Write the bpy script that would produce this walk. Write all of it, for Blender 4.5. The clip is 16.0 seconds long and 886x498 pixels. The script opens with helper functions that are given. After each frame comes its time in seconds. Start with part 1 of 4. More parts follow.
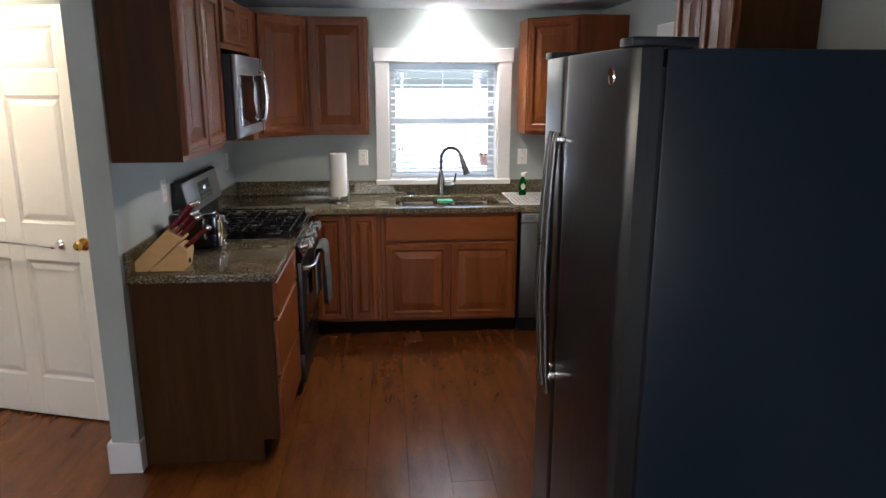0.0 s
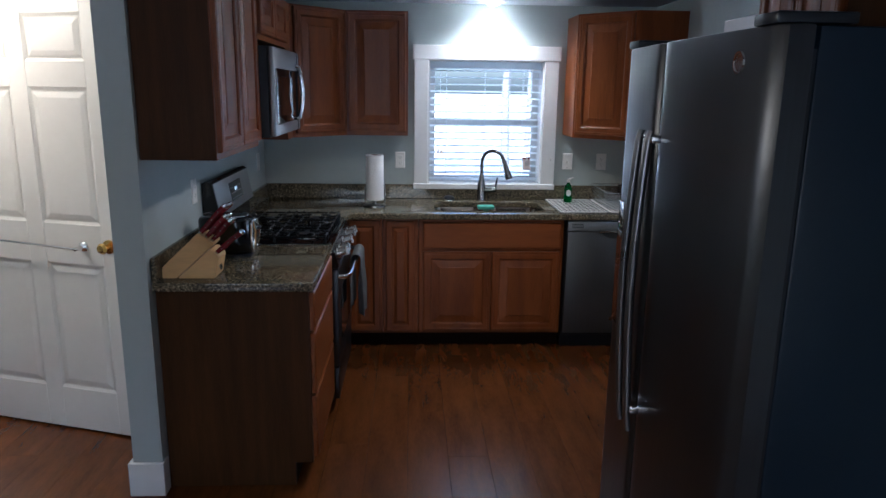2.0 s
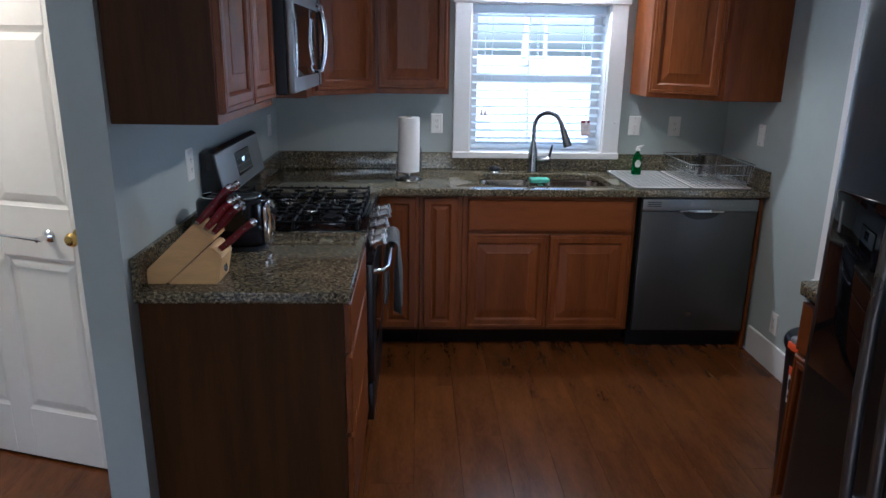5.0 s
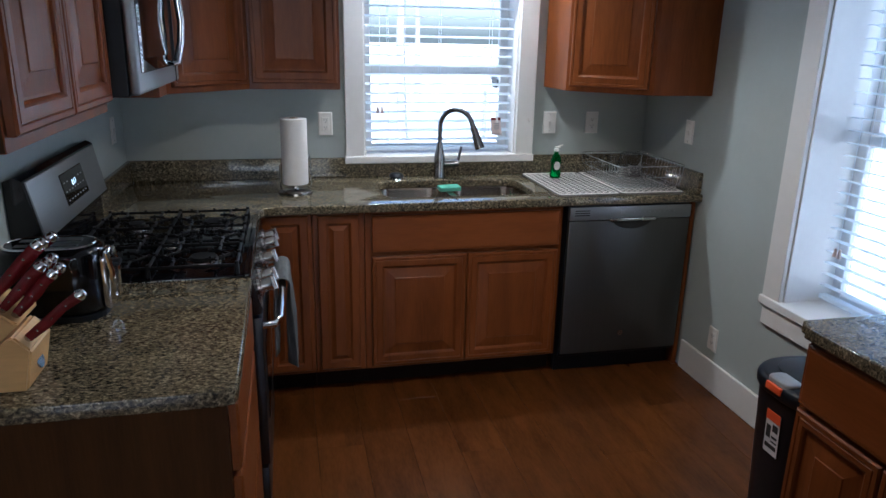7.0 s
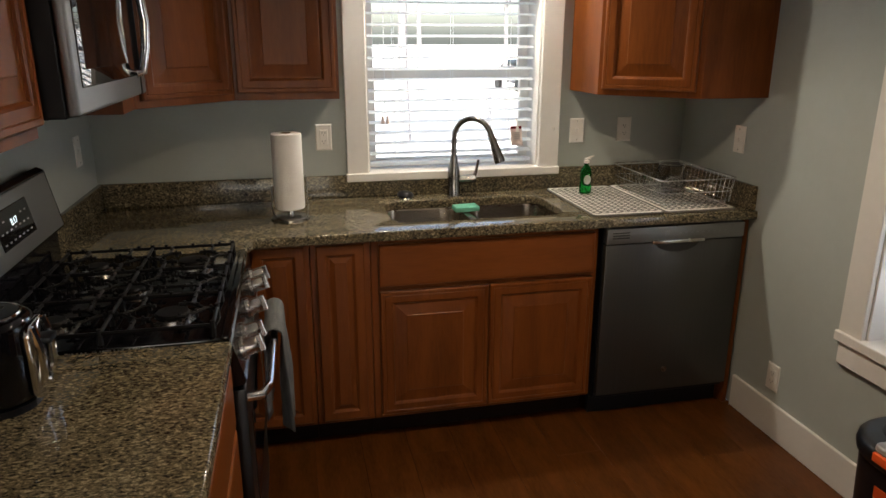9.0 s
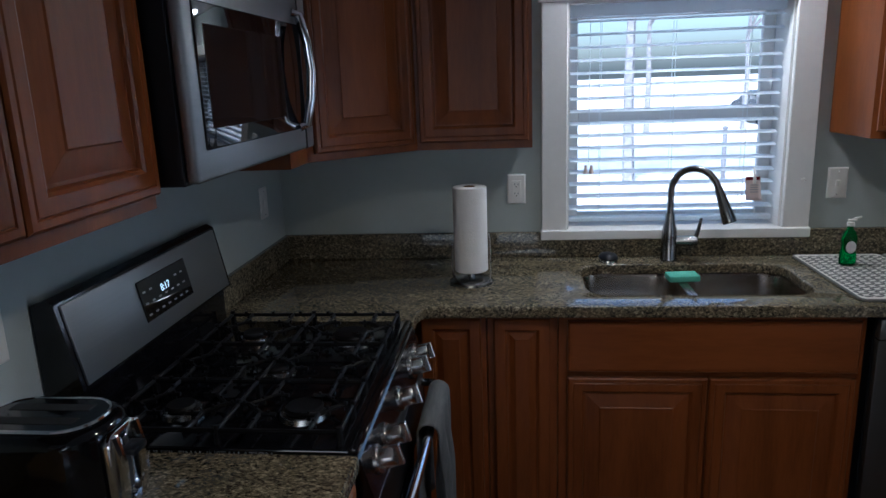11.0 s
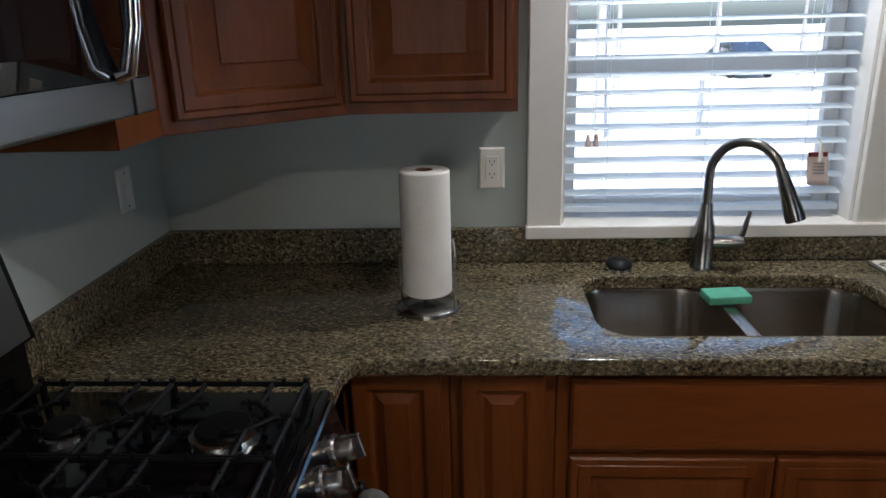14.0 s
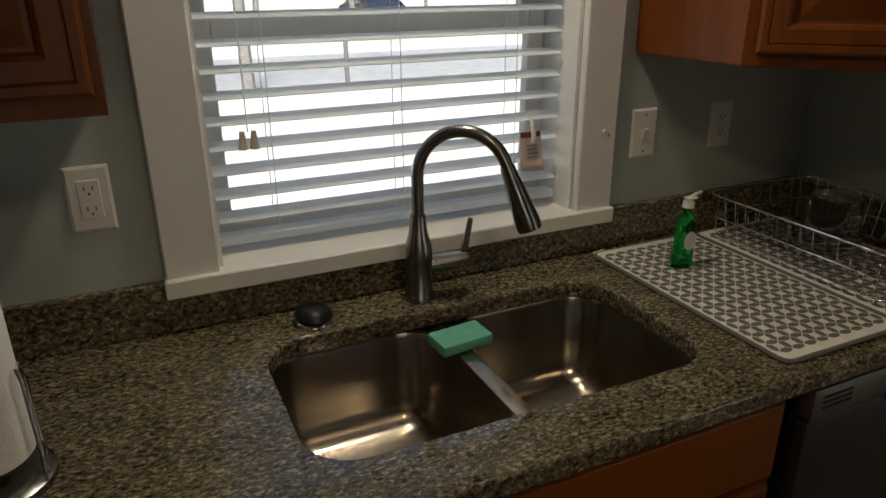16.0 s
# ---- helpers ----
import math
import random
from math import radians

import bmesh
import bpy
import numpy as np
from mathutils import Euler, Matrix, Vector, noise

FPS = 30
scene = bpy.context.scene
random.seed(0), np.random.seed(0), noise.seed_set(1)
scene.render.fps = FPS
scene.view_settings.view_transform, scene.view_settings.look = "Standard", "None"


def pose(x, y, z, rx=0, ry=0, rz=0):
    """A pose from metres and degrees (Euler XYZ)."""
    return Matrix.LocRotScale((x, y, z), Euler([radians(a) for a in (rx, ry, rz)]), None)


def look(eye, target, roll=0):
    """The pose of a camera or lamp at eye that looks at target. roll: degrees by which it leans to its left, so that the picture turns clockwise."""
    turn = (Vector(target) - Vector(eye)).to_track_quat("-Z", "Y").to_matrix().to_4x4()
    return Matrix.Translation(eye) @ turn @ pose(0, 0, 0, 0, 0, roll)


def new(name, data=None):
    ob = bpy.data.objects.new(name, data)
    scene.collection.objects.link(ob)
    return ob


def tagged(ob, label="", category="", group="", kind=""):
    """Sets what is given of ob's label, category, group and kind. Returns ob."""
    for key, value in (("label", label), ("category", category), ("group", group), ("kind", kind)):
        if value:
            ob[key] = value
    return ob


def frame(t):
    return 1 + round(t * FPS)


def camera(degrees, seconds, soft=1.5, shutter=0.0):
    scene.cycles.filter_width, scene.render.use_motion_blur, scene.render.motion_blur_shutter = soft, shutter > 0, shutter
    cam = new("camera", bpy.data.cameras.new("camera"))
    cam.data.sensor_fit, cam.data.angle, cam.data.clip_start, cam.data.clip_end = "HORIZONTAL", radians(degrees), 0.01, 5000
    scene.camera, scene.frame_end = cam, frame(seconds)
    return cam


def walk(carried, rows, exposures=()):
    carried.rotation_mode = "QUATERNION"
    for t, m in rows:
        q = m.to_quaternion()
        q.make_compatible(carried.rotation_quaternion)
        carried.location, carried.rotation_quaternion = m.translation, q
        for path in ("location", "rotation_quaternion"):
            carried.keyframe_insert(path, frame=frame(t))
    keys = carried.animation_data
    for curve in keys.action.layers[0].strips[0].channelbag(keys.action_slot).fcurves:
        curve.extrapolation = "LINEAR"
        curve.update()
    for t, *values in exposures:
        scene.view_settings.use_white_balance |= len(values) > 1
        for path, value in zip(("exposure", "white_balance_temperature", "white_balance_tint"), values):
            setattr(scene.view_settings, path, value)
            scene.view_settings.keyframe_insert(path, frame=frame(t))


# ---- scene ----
cam = camera(65.1, 16.0)
PATH = [
    (0, (0.105, 0.602, 1.723), (0.256, 2.542, 1.261), 0.1),
    (0.5, (0.11, 0.607, 1.712), (0.242, 2.538, 1.21), 0.4),
    (1, (0.088, 0.644, 1.701), (0.202, 2.585, 1.234), 1.4),
    (1.5, (0.04, 0.764, 1.692), (0.09, 2.72, 1.276), 1.1),
    (2, (-0.009, 0.876, 1.681), (0.084, 2.822, 1.233), 0.8),
    (2.5, (-0.047, 0.918, 1.678), (0.013, 2.863, 1.214), 0.5),
    (3, (-0.028, 1.068, 1.659), (-0.004, 3.013, 1.195), 1.0),
    (3.5, (-0.019, 1.219, 1.649), (-0.162, 3.151, 1.149), 1.5),
    (4, (-0.079, 1.358, 1.636), (-0.13, 3.289, 1.119), 1.6),
    (6.5, (-0.266, 2.078, 1.595), (-0.003, 3.97, 1.004), 0.6),
    (7, (-0.277, 2.253, 1.608), (0.147, 4.12, 1.03), 1.2),
    (7.5, (-0.333, 2.404, 1.609), (0.181, 4.248, 1.031), 0.4),
    (8, (-0.323, 2.491, 1.593), (0.188, 4.32, 0.967), 0.4),
    (10.5, (-0.103, 3.023, 1.616), (-0.095, 4.965, 1.139), -1.1),
    (11, (-0.092, 3.108, 1.613), (-0.3, 5.041, 1.142), -2.1),
    (11.5, (-0.03, 3.235, 1.613), (-0.569, 5.108, 1.163), -2.2),
    (12, (0.023, 3.314, 1.612), (-0.697, 5.124, 1.16), -1.8),
    (12.5, (0.009, 3.425, 1.591), (-0.687, 5.226, 1.067), -2.2),
    (13, (-0.048, 3.593, 1.598), (-0.481, 5.467, 1.05), -3.2),
    (13.5, (-0.111, 3.735, 1.582), (-0.348, 5.626, 0.975), -2.7),
    (14, (-0.117, 3.903, 1.564), (-0.228, 5.806, 0.96), -1.5),
    (14.5, (-0.11, 4.087, 1.547), (-0.096, 5.986, 0.921), -2.3),
    (15, (-0.105, 4.243, 1.553), (0.126, 6.113, 0.882), -0.6),
    (15.5, (-0.109, 4.401, 1.551), (0.445, 6.187, 0.841), -1.0),
    (16, (-0.019, 4.545, 1.545), (0.766, 6.23, 0.808), -0.3),
]
EXPOSURES = [(0, 2.0, 5500, 10), (0.5, 1.9, 4950, 9), (1, 1.75, 4900, 9), (1.5, 1.4, 4800, 9), (2.5, 1.4, 4600, 9), (3.5, 1.5, 4500, 9), (4.2, 1.55, 4550, 9), (6.5, 2.0, 4850, 9), (7, 1.65, 4850, 8), (7.5, 1.5, 5200, 8),
             (8.2, 1.6, 7000, 10), (10.5, 1, 5000, 8), (11, 0.8, 4800, 8), (11.5, 1, 5000, 8), (12, 1.8, 5200, 10), (12.5, 2.05, 5500, 10), (13, 1.55, 5200, 10), (13.5, 0.75, 5000, 8), (14, 1.1, 5400, 8),
             (14.5, 0.35, 5400, 8), (15, 0.15, 6000, 8), (16, 0.0, 6800, 6)]
P_DOWN, P_BACK, P_SINK, P_HALL, P_BATH, P_LIVING, P_SIDE = 12.0, 2.4, 14, 14, 14, 0.5, 0.7
walk(cam, [(t, look(eye, target, roll)) for t, eye, target, roll in PATH], EXPOSURES)

# ---- light ----
world = bpy.data.worlds.new("sky")
world.use_nodes = True
scene.world = world
_nt = world.node_tree
_sky = _nt.nodes.new("ShaderNodeTexSky")
_sky.sky_type = "NISHITA"
_sky.sun_disc = False
_sky.sun_elevation = radians(38)
_sky.sun_rotation = radians(200)
_sky.air_density, _sky.dust_density = 1.0, 3.0
_nt.links.new(_sky.outputs[0], _nt.nodes["Background"].inputs[0])
_nt.nodes["Background"].inputs[1].default_value = 0.15
sun = new("sun", bpy.data.lights.new("sun", "SUN"))
sun.data.energy, sun.data.angle, sun.data.color = 5.0, radians(12), (1, 0.96, 0.9)
sun.matrix_world = look((0, 0, 20), (5, 12, 0))


def lamp(name, kind, at, to, watts, colour, size=0.1, spot=120, size_y=None):
    d = bpy.data.lights.new(name, kind)
    d.energy, d.color = watts, colour
    if kind == "AREA":
        d.size = size
        if size_y:
            d.shape, d.size_y = "RECTANGLE", size_y
    else:
        d.shadow_soft_size = size
    if kind == "SPOT":
        d.spot_size, d.spot_blend = radians(spot), 0.6
    ob = new(name, d)
    ob.matrix_world = look(at, to)
    return ob


WARM = (1.0, 0.74, 0.47)
CEIL = 2.25
DOWNLIGHTS = [(0.46, 4.20), (0.35, -0.4), (-1.1, -0.4), (-2.5, -0.4)]
for _x, _y in DOWNLIGHTS:
    lamp("downlight_bulb", "SPOT", (_x, _y, CEIL - 0.045), (_x, _y, 0), P_DOWN if _y > 2 else P_BACK, WARM, 0.045, 150 if _y > 2 else 164)
lamp("sink_downlight_bulb", "SPOT", (0.53, 5.67, CEIL - 0.045), (0.53, 5.67, 0), P_SINK, (1.0, 0.88, 0.72), 0.045, 150)
lamp("hall_light_bulb", "POINT", (-2.25, 3.75, 2.12), (-2.25, 3.7, 0), P_HALL, (1.0, 0.75, 0.47), 0.08)
lamp("bath_light_bulb", "POINT", (-3.1, 5.0, 2.1), (-2.7, 5.2, 0), P_BATH, (1.0, 0.93, 0.85), 0.1)
lamp("side_window_daylight", "AREA", (1.68 + 0.34, 4.175, 1.28), (0, 4.1, 1.1), P_SIDE, (0.72, 0.88, 1.0), 0.74, size_y=1.33)
# daylight of the living room's window behind the walker
lamp("living_window_daylight", "AREA", (-0.6, -1.93, 1.45), (-0.6, 2, 1.2), P_LIVING, (0.62, 0.8, 1.0), 2.0, size_y=1.3)


# ---- materials ----
def mat(name, base=(0.5, 0.5, 0.5), rough=0.5, metal=0.0, var=0.12, scale=6.0, stretch=(1, 1, 1), bump=0.0, bump_scale=60.0,
        second=None, coat=0.0, each=0.0, emit=0.0, rough_var=0.08, spec=0.5):
    m = bpy.data.materials.new(name)
    m.use_nodes = True
    nt = m.node_tree
    b = nt.nodes["Principled BSDF"]
    tc = nt.nodes.new("ShaderNodeTexCoord")
    mp = nt.nodes.new("ShaderNodeMapping")
    mp.inputs["Scale"].default_value = stretch
    nt.links.new(tc.outputs["Object"], mp.inputs[0])
    if each:
        inf = nt.nodes.new("ShaderNodeObjectInfo")
        mul = nt.nodes.new("ShaderNodeVectorMath")
        mul.operation = "SCALE"
        mul.inputs[0].default_value = (7.3, 3.1, 5.7)
        nt.links.new(inf.outputs["Random"], mul.inputs["Scale"])
        nt.links.new(mul.outputs[0], mp.inputs["Location"])
    n1 = nt.nodes.new("ShaderNodeTexNoise")
    n1.inputs["Scale"].default_value, n1.inputs["Detail"].default_value = scale, 6
    n2 = nt.nodes.new("ShaderNodeTexNoise")
    n2.inputs["Scale"].default_value, n2.inputs["Detail"].default_value = scale * 9, 4
    for n in (n1, n2):
        nt.links.new(mp.outputs[0], n.inputs["Vector"])
    add = nt.nodes.new("ShaderNodeMath")
    add.operation = "MULTIPLY_ADD"
    add.inputs[1].default_value = 0.45
    nt.links.new(n2.outputs[0], add.inputs[0])
    nt.links.new(n1.outputs[0], add.inputs[2])
    last = add.outputs[0]
    if each:
        a2 = nt.nodes.new("ShaderNodeMath")
        a2.operation = "MULTIPLY_ADD"
        a2.inputs[1].default_value = each
        nt.links.new(inf.outputs["Random"], a2.inputs[0])
        nt.links.new(last, a2.inputs[2])
        last = a2.outputs[0]
    ramp = nt.nodes.new("ShaderNodeValToRGB")
    e = ramp.color_ramp.elements
    dark = second or tuple(c * (1 - var * 2) for c in base)
    e[0].position, e[0].color = 0.30, (*dark, 1)
    e[1].position, e[1].color = 0.95 + each, (*[min(1, c * (1 + var)) for c in base], 1)
    nt.links.new(last, ramp.inputs[0])
    nt.links.new(ramp.outputs[0], b.inputs["Base Color"])
    rr = nt.nodes.new("ShaderNodeMapRange")
    rr.inputs["To Min"].default_value, rr.inputs["To Max"].default_value = max(0.02, rough - rough_var), min(1, rough + rough_var)
    nt.links.new(n1.outputs[0], rr.inputs["Value"])
    nt.links.new(rr.outputs[0], b.inputs["Roughness"])
    b.inputs["Metallic"].default_value = metal
    b.inputs["Specular IOR Level"].default_value = spec
    b.inputs["Coat Weight"].default_value = coat
    b.inputs["Coat Roughness"].default_value = 0.12
    if bump:
        nb = nt.nodes.new("ShaderNodeTexNoise")
        nb.inputs["Scale"].default_value = bump_scale
        nt.links.new(mp.outputs[0], nb.inputs["Vector"])
        bp = nt.nodes.new("ShaderNodeBump")
        bp.inputs["Strength"].default_value, bp.inputs["Distance"].default_value = bump, 0.002
        nt.links.new(nb.outputs[0], bp.inputs["Height"])
        nt.links.new(bp.outputs[0], b.inputs["Normal"])
    if emit:
        b.inputs["Emission Color"].default_value = (*base, 1)
        b.inputs["Emission Strength"].default_value = emit
    return m


def granite_mat():
    m = bpy.data.materials.new("granite")
    m.use_nodes = True
    nt = m.node_tree
    b = nt.nodes["Principled BSDF"]
    tc = nt.nodes.new("ShaderNodeTexCoord")
    mp = nt.nodes.new("ShaderNodeMapping")
    mp.inputs["Rotation"].default_value = (0.3, 0.2, 0.5)
    mp.inputs["Scale"].default_value = (1.0, 1.7, 1.3)
    nt.links.new(tc.outputs["Object"], mp.inputs[0])
    n = nt.nodes.new("ShaderNodeTexNoise")
    n.inputs["Scale"].default_value, n.inputs["Detail"].default_value, n.inputs["Roughness"].default_value = 98, 4, 0.68
    n.inputs["Distortion"].default_value = 0.6
    nt.links.new(mp.outputs[0], n.inputs["Vector"])
    big = nt.nodes.new("ShaderNodeTexNoise")
    big.inputs["Scale"].default_value, big.inputs["Detail"].default_value = 9, 3
    nt.links.new(mp.outputs[0], big.inputs["Vector"])
    mix = nt.nodes.new("ShaderNodeMath")
    mix.operation = "MULTIPLY_ADD"
    mix.inputs[1].default_value = 0.12
    nt.links.new(big.outputs[0], mix.inputs[0])
    nt.links.new(n.outputs[0], mix.inputs[2])
    r = nt.nodes.new("ShaderNodeValToRGB")
    cr = r.color_ramp
    cr.interpolation = "LINEAR"
    cr.elements[0].position, cr.elements[0].color = 0.395, (0.012, 0.012, 0.014, 1)
    cr.elements[1].position, cr.elements[1].color = 0.70, (0.37, 0.31, 0.20, 1)
    for p, c in ((0.45, (0.030, 0.027, 0.021)), (0.50, (0.066, 0.056, 0.037)), (0.555, (0.115, 0.095, 0.058)), (0.62, (0.165, 0.136, 0.083))):
        el = cr.elements.new(p)
        el.color = (*c, 1)
    nt.links.new(mix.outputs[0], r.inputs[0])
    nt.links.new(r.outputs[0], b.inputs["Base Color"])
    b.inputs["Roughness"].default_value = 0.075
    b.inputs["IOR"].default_value = 1.55
    return m


def glass_mat(name, tint=(1, 1, 1), rough=0.0, ior=1.45):
    m = bpy.data.materials.new(name)
    m.use_nodes = True
    b = m.node_tree.nodes["Principled BSDF"]
    b.inputs["Base Color"].default_value = (*tint, 1)
    b.inputs["Transmission Weight"].default_value = 1.0
    b.inputs["Roughness"].default_value, b.inputs["IOR"].default_value = rough, ior
    return m


WOOD = mat("cherry_wood", (0.158, 0.0445, 0.0086), 0.35, var=0.25, scale=2.2, stretch=(6, 6, 0.7), coat=0.0, spec=0.24, each=0.12, bump=0.06, bump_scale=90, second=(0.072, 0.0180, 0.0030))
WOODH = mat("cherry_wood_level", (0.158, 0.0445, 0.0086), 0.35, var=0.25, scale=2.2, stretch=(0.7, 6, 6), coat=0.0, spec=0.24, each=0.12, bump=0.06, bump_scale=90, second=(0.072, 0.0180, 0.0030))
# side veneer: the shade of faces turned from the windows is in this colour
VENEER_SHADED = mat("cherry_veneer_shaded", (0.050, 0.019, 0.0050), 0.5, var=0.3, scale=2.6, stretch=(9, 9, 0.6), spec=0.13, bump=0.05, bump_scale=90, second=(0.022, 0.0078, 0.0022))
PLANK = mat("floor_laminate", (0.105, 0.034, 0.0070), 0.25, var=0.28, scale=4, stretch=(3.4, 0.7, 1), each=0.07, rough_var=0.02, spec=0.36, second=(0.044, 0.0128, 0.0029))
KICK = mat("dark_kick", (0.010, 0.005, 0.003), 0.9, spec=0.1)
WALL = mat("wall_paint", (0.42, 0.455, 0.435), 0.62, var=0.03, scale=3, bump=0.12, bump_scale=220)
CEILM = mat("ceiling_paint", (0.72, 0.76, 0.8), 0.8, var=0.03, bump=0.1, bump_scale=150)
TRIM = mat("white_trim", (0.78, 0.76, 0.73), 0.38, var=0.03, scale=4)
DOORW = mat("white_door_paint", (0.74, 0.71, 0.66), 0.36, var=0.03, scale=3, bump=0.05, bump_scale=120)
GRANITE = granite_mat()
SLATE = mat("slate_steel", (0.055, 0.058, 0.064), 0.32, metal=0.85, var=0.05, scale=3, stretch=(40, 40, 0.6))
SLATED = mat("slate_steel_dishwasher", (0.088, 0.087, 0.084), 0.36, metal=0.7, var=0.05, scale=3, stretch=(40, 40, 0.6))
SLATEH = mat("slate_steel_level", (0.25, 0.255, 0.26), 0.42, metal=0.85, var=0.05, scale=3, stretch=(0.6, 0.6, 40))
FRIDGESIDE = mat("fridge_side_paint", (0.005, 0.012, 0.022), 0.36, var=0.06, spec=0.22, bump=0.15, bump_scale=400)
STEEL = mat("brushed_steel", (0.55, 0.53, 0.50), 0.25, metal=1.0, var=0.08, scale=3, stretch=(30, 30, 1))
SINKM = mat("sink_steel", (0.42, 0.365, 0.30), 0.21, metal=1.0, var=0.06, scale=3, stretch=(12, 12, 1), rough_var=0.03)
CHROME = mat("chrome", (0.8, 0.8, 0.8), 0.1, metal=1.0, var=0.02, rough_var=0.03)
NICKEL = mat("dark_nickel", (0.30, 0.29, 0.28), 0.24, metal=1.0, var=0.05)
HANDLEM = mat("dark_slate_handle", (0.16, 0.16, 0.165), 0.3, metal=0.9, var=0.05)
BLACK = mat("black_enamel", (0.005, 0.005, 0.0065), 0.09, var=0.1, rough_var=0.03)
IRON = mat("cast_iron", (0.006, 0.006, 0.007), 0.5, var=0.2, spec=0.18, bump=0.3, bump_scale=200)
BLACKGLASS = mat("black_glass", (0.005, 0.005, 0.007), 0.03, var=0.05, rough_var=0.01, spec=0.9)
MWMESH = mat("microwave_window_mesh", (0.012, 0.012, 0.014), 0.05, var=0.1, rough_var=0.02, spec=0.9)
BLACKP = mat("black_plastic", (0.007, 0.0085, 0.012), 0.36, var=0.15, spec=0.3)
PAPER = mat("paper_towel", (0.82, 0.80, 0.77), 0.9, var=0.03, scale=20, bump=0.5, bump_scale=180)
CARD = mat("cardboard", (0.22, 0.13, 0.07), 0.9)
BIRCH = mat("pale_wood", (0.62, 0.37, 0.14), 0.42, var=0.12, scale=3, stretch=(1, 6, 6))
RED = mat("red_handle", (0.13, 0.007, 0.010), 0.25, var=0.2, coat=0.3)
PLATE = mat("ivory_plate", (0.76, 0.73, 0.68), 0.35, var=0.02)
HOLE = mat("dark_slot", (0.02, 0.02, 0.02), 0.6)
BRASS = mat("brass", (0.75, 0.50, 0.16), 0.2, metal=1.0, var=0.05)
BLIND = mat("blind_slat", (0.86, 0.88, 0.90), 0.45, var=0.02)
_t = BLIND.node_tree
_tr = _t.nodes.new("ShaderNodeBsdfTranslucent")
_tr.inputs[0].default_value = (0.93, 0.97, 1.0, 1)
_mx = _t.nodes.new("ShaderNodeMixShader")
_mx.inputs[0].default_value = 0.6
_t.links.new(_t.nodes["Principled BSDF"].outputs[0], _mx.inputs[1])
_t.links.new(_tr.outputs[0], _mx.inputs[2])
_t.links.new(_mx.outputs[0], _t.nodes["Material Output"].inputs[0])
SPONGE = mat("green_sponge", (0.14, 0.46, 0.33), 0.9, var=0.1, scale=40, bump=0.8, bump_scale=300)
SOAP = glass_mat("green_soap", (0.02, 0.55, 0.10), 0.08, 1.36)
CLEAR = glass_mat("clear_plastic", (0.93, 0.93, 0.93), 0.06, 1.3)
PANE = glass_mat("window_glass", (1, 1, 1), 0.0, 1.02)
TOWEL = mat("grey_towel", (0.12, 0.125, 0.125), 0.95, var=0.25, scale=18, stretch=(1, 9, 1), bump=0.6, bump_scale=300)
NAVY = mat("navy_cloth", (0.012, 0.05, 0.10), 0.95, var=0.2, scale=25, bump=0.8, bump_scale=300)
MARBLE = mat("marble_tile", (0.70, 0.68, 0.65), 0.2, var=0.1, scale=3)
LAMPGLASS = mat("lamp_glass", (1.0, 0.9, 0.75), 0.3, emit=40.0)
ORANGE = mat("orange_button", (0.75, 0.10, 0.02), 0.4)
GREYP = mat("grey_plastic", (0.25, 0.26, 0.27), 0.4)
LABELW = mat("label_white", (0.75, 0.75, 0.75), 0.5)
DISPLAY = mat("lit_digits", (0.75, 0.92, 1.0), 0.4, emit=0.5)
SNOW = mat("pale_gravel_and_snow", (0.70, 0.69, 0.68), 0.9, var=0.2, scale=0.45, bump=0.5, bump_scale=12, second=(0.45, 0.42, 0.37))
ASPHALT = mat("wet_asphalt", (0.46, 0.46, 0.47), 0.35, var=0.2, scale=3)
CARPAINT = mat("dark_car_paint", (0.03, 0.035, 0.05), 0.25, coat=0.5)
RUBBER = mat("tyre_rubber", (0.02, 0.02, 0.02), 0.8)
BARK = mat("bark", (0.24, 0.23, 0.23), 0.9, var=0.25, scale=9, bump=0.6)
OUTWALL = mat("weathered_wood", (0.16, 0.16, 0.17), 0.7)
REDLAMP = mat("red_lens", (0.5, 0.02, 0.02), 0.2)
TAGP = mat("tag_paper", (0.62, 0.50, 0.46), 0.7, var=0.06, scale=30)
MATW = mat("mat_pale", (0.76, 0.72, 0.65), 0.9, var=0.1, scale=30, bump=0.4, bump_scale=250)
MATG = mat("mat_grey", (0.15, 0.142, 0.13), 0.9, var=0.1, scale=30)


# ---- mesh helpers ----
def mesh_of(name, bm, m, smooth=False):
    me = bpy.data.meshes.new(name)
    bmesh.ops.recalc_face_normals(bm, faces=bm.faces)
    bm.to_mesh(me)
    bm.free()
    me.materials.append(m)
    if smooth:
        for p in me.polygons:
            p.use_smooth = True
        me.set_sharp_from_angle(angle=radians(40))
    return me


def add(name, me, parent=None, m=None):
    ob = new(name, me)
    if parent is not None:
        ob.parent = parent
    if m is not None:
        ob.matrix_basis = m
    return ob


def thing(name, m, label, category, group="", kind=""):
    ob = new(name)
    ob.empty_display_size = 0.1
    ob.matrix_basis = m
    return tagged(ob, label, category, group, kind)


def bm_box(x0, x1, y0, y1, z0, z1, bev=0.003, seg=1):
    bm = bmesh.new()
    bmesh.ops.create_cube(bm, size=1)
    for v in bm.verts:
        v.co = ((x0 + x1) / 2 + v.co.x * (x1 - x0), (y0 + y1) / 2 + v.co.y * (y1 - y0), (z0 + z1) / 2 + v.co.z * (z1 - z0))
    if bev:
        bmesh.ops.bevel(bm, geom=list(bm.edges), offset=bev, segments=seg, affect="EDGES", profile=0.5)
    return bm


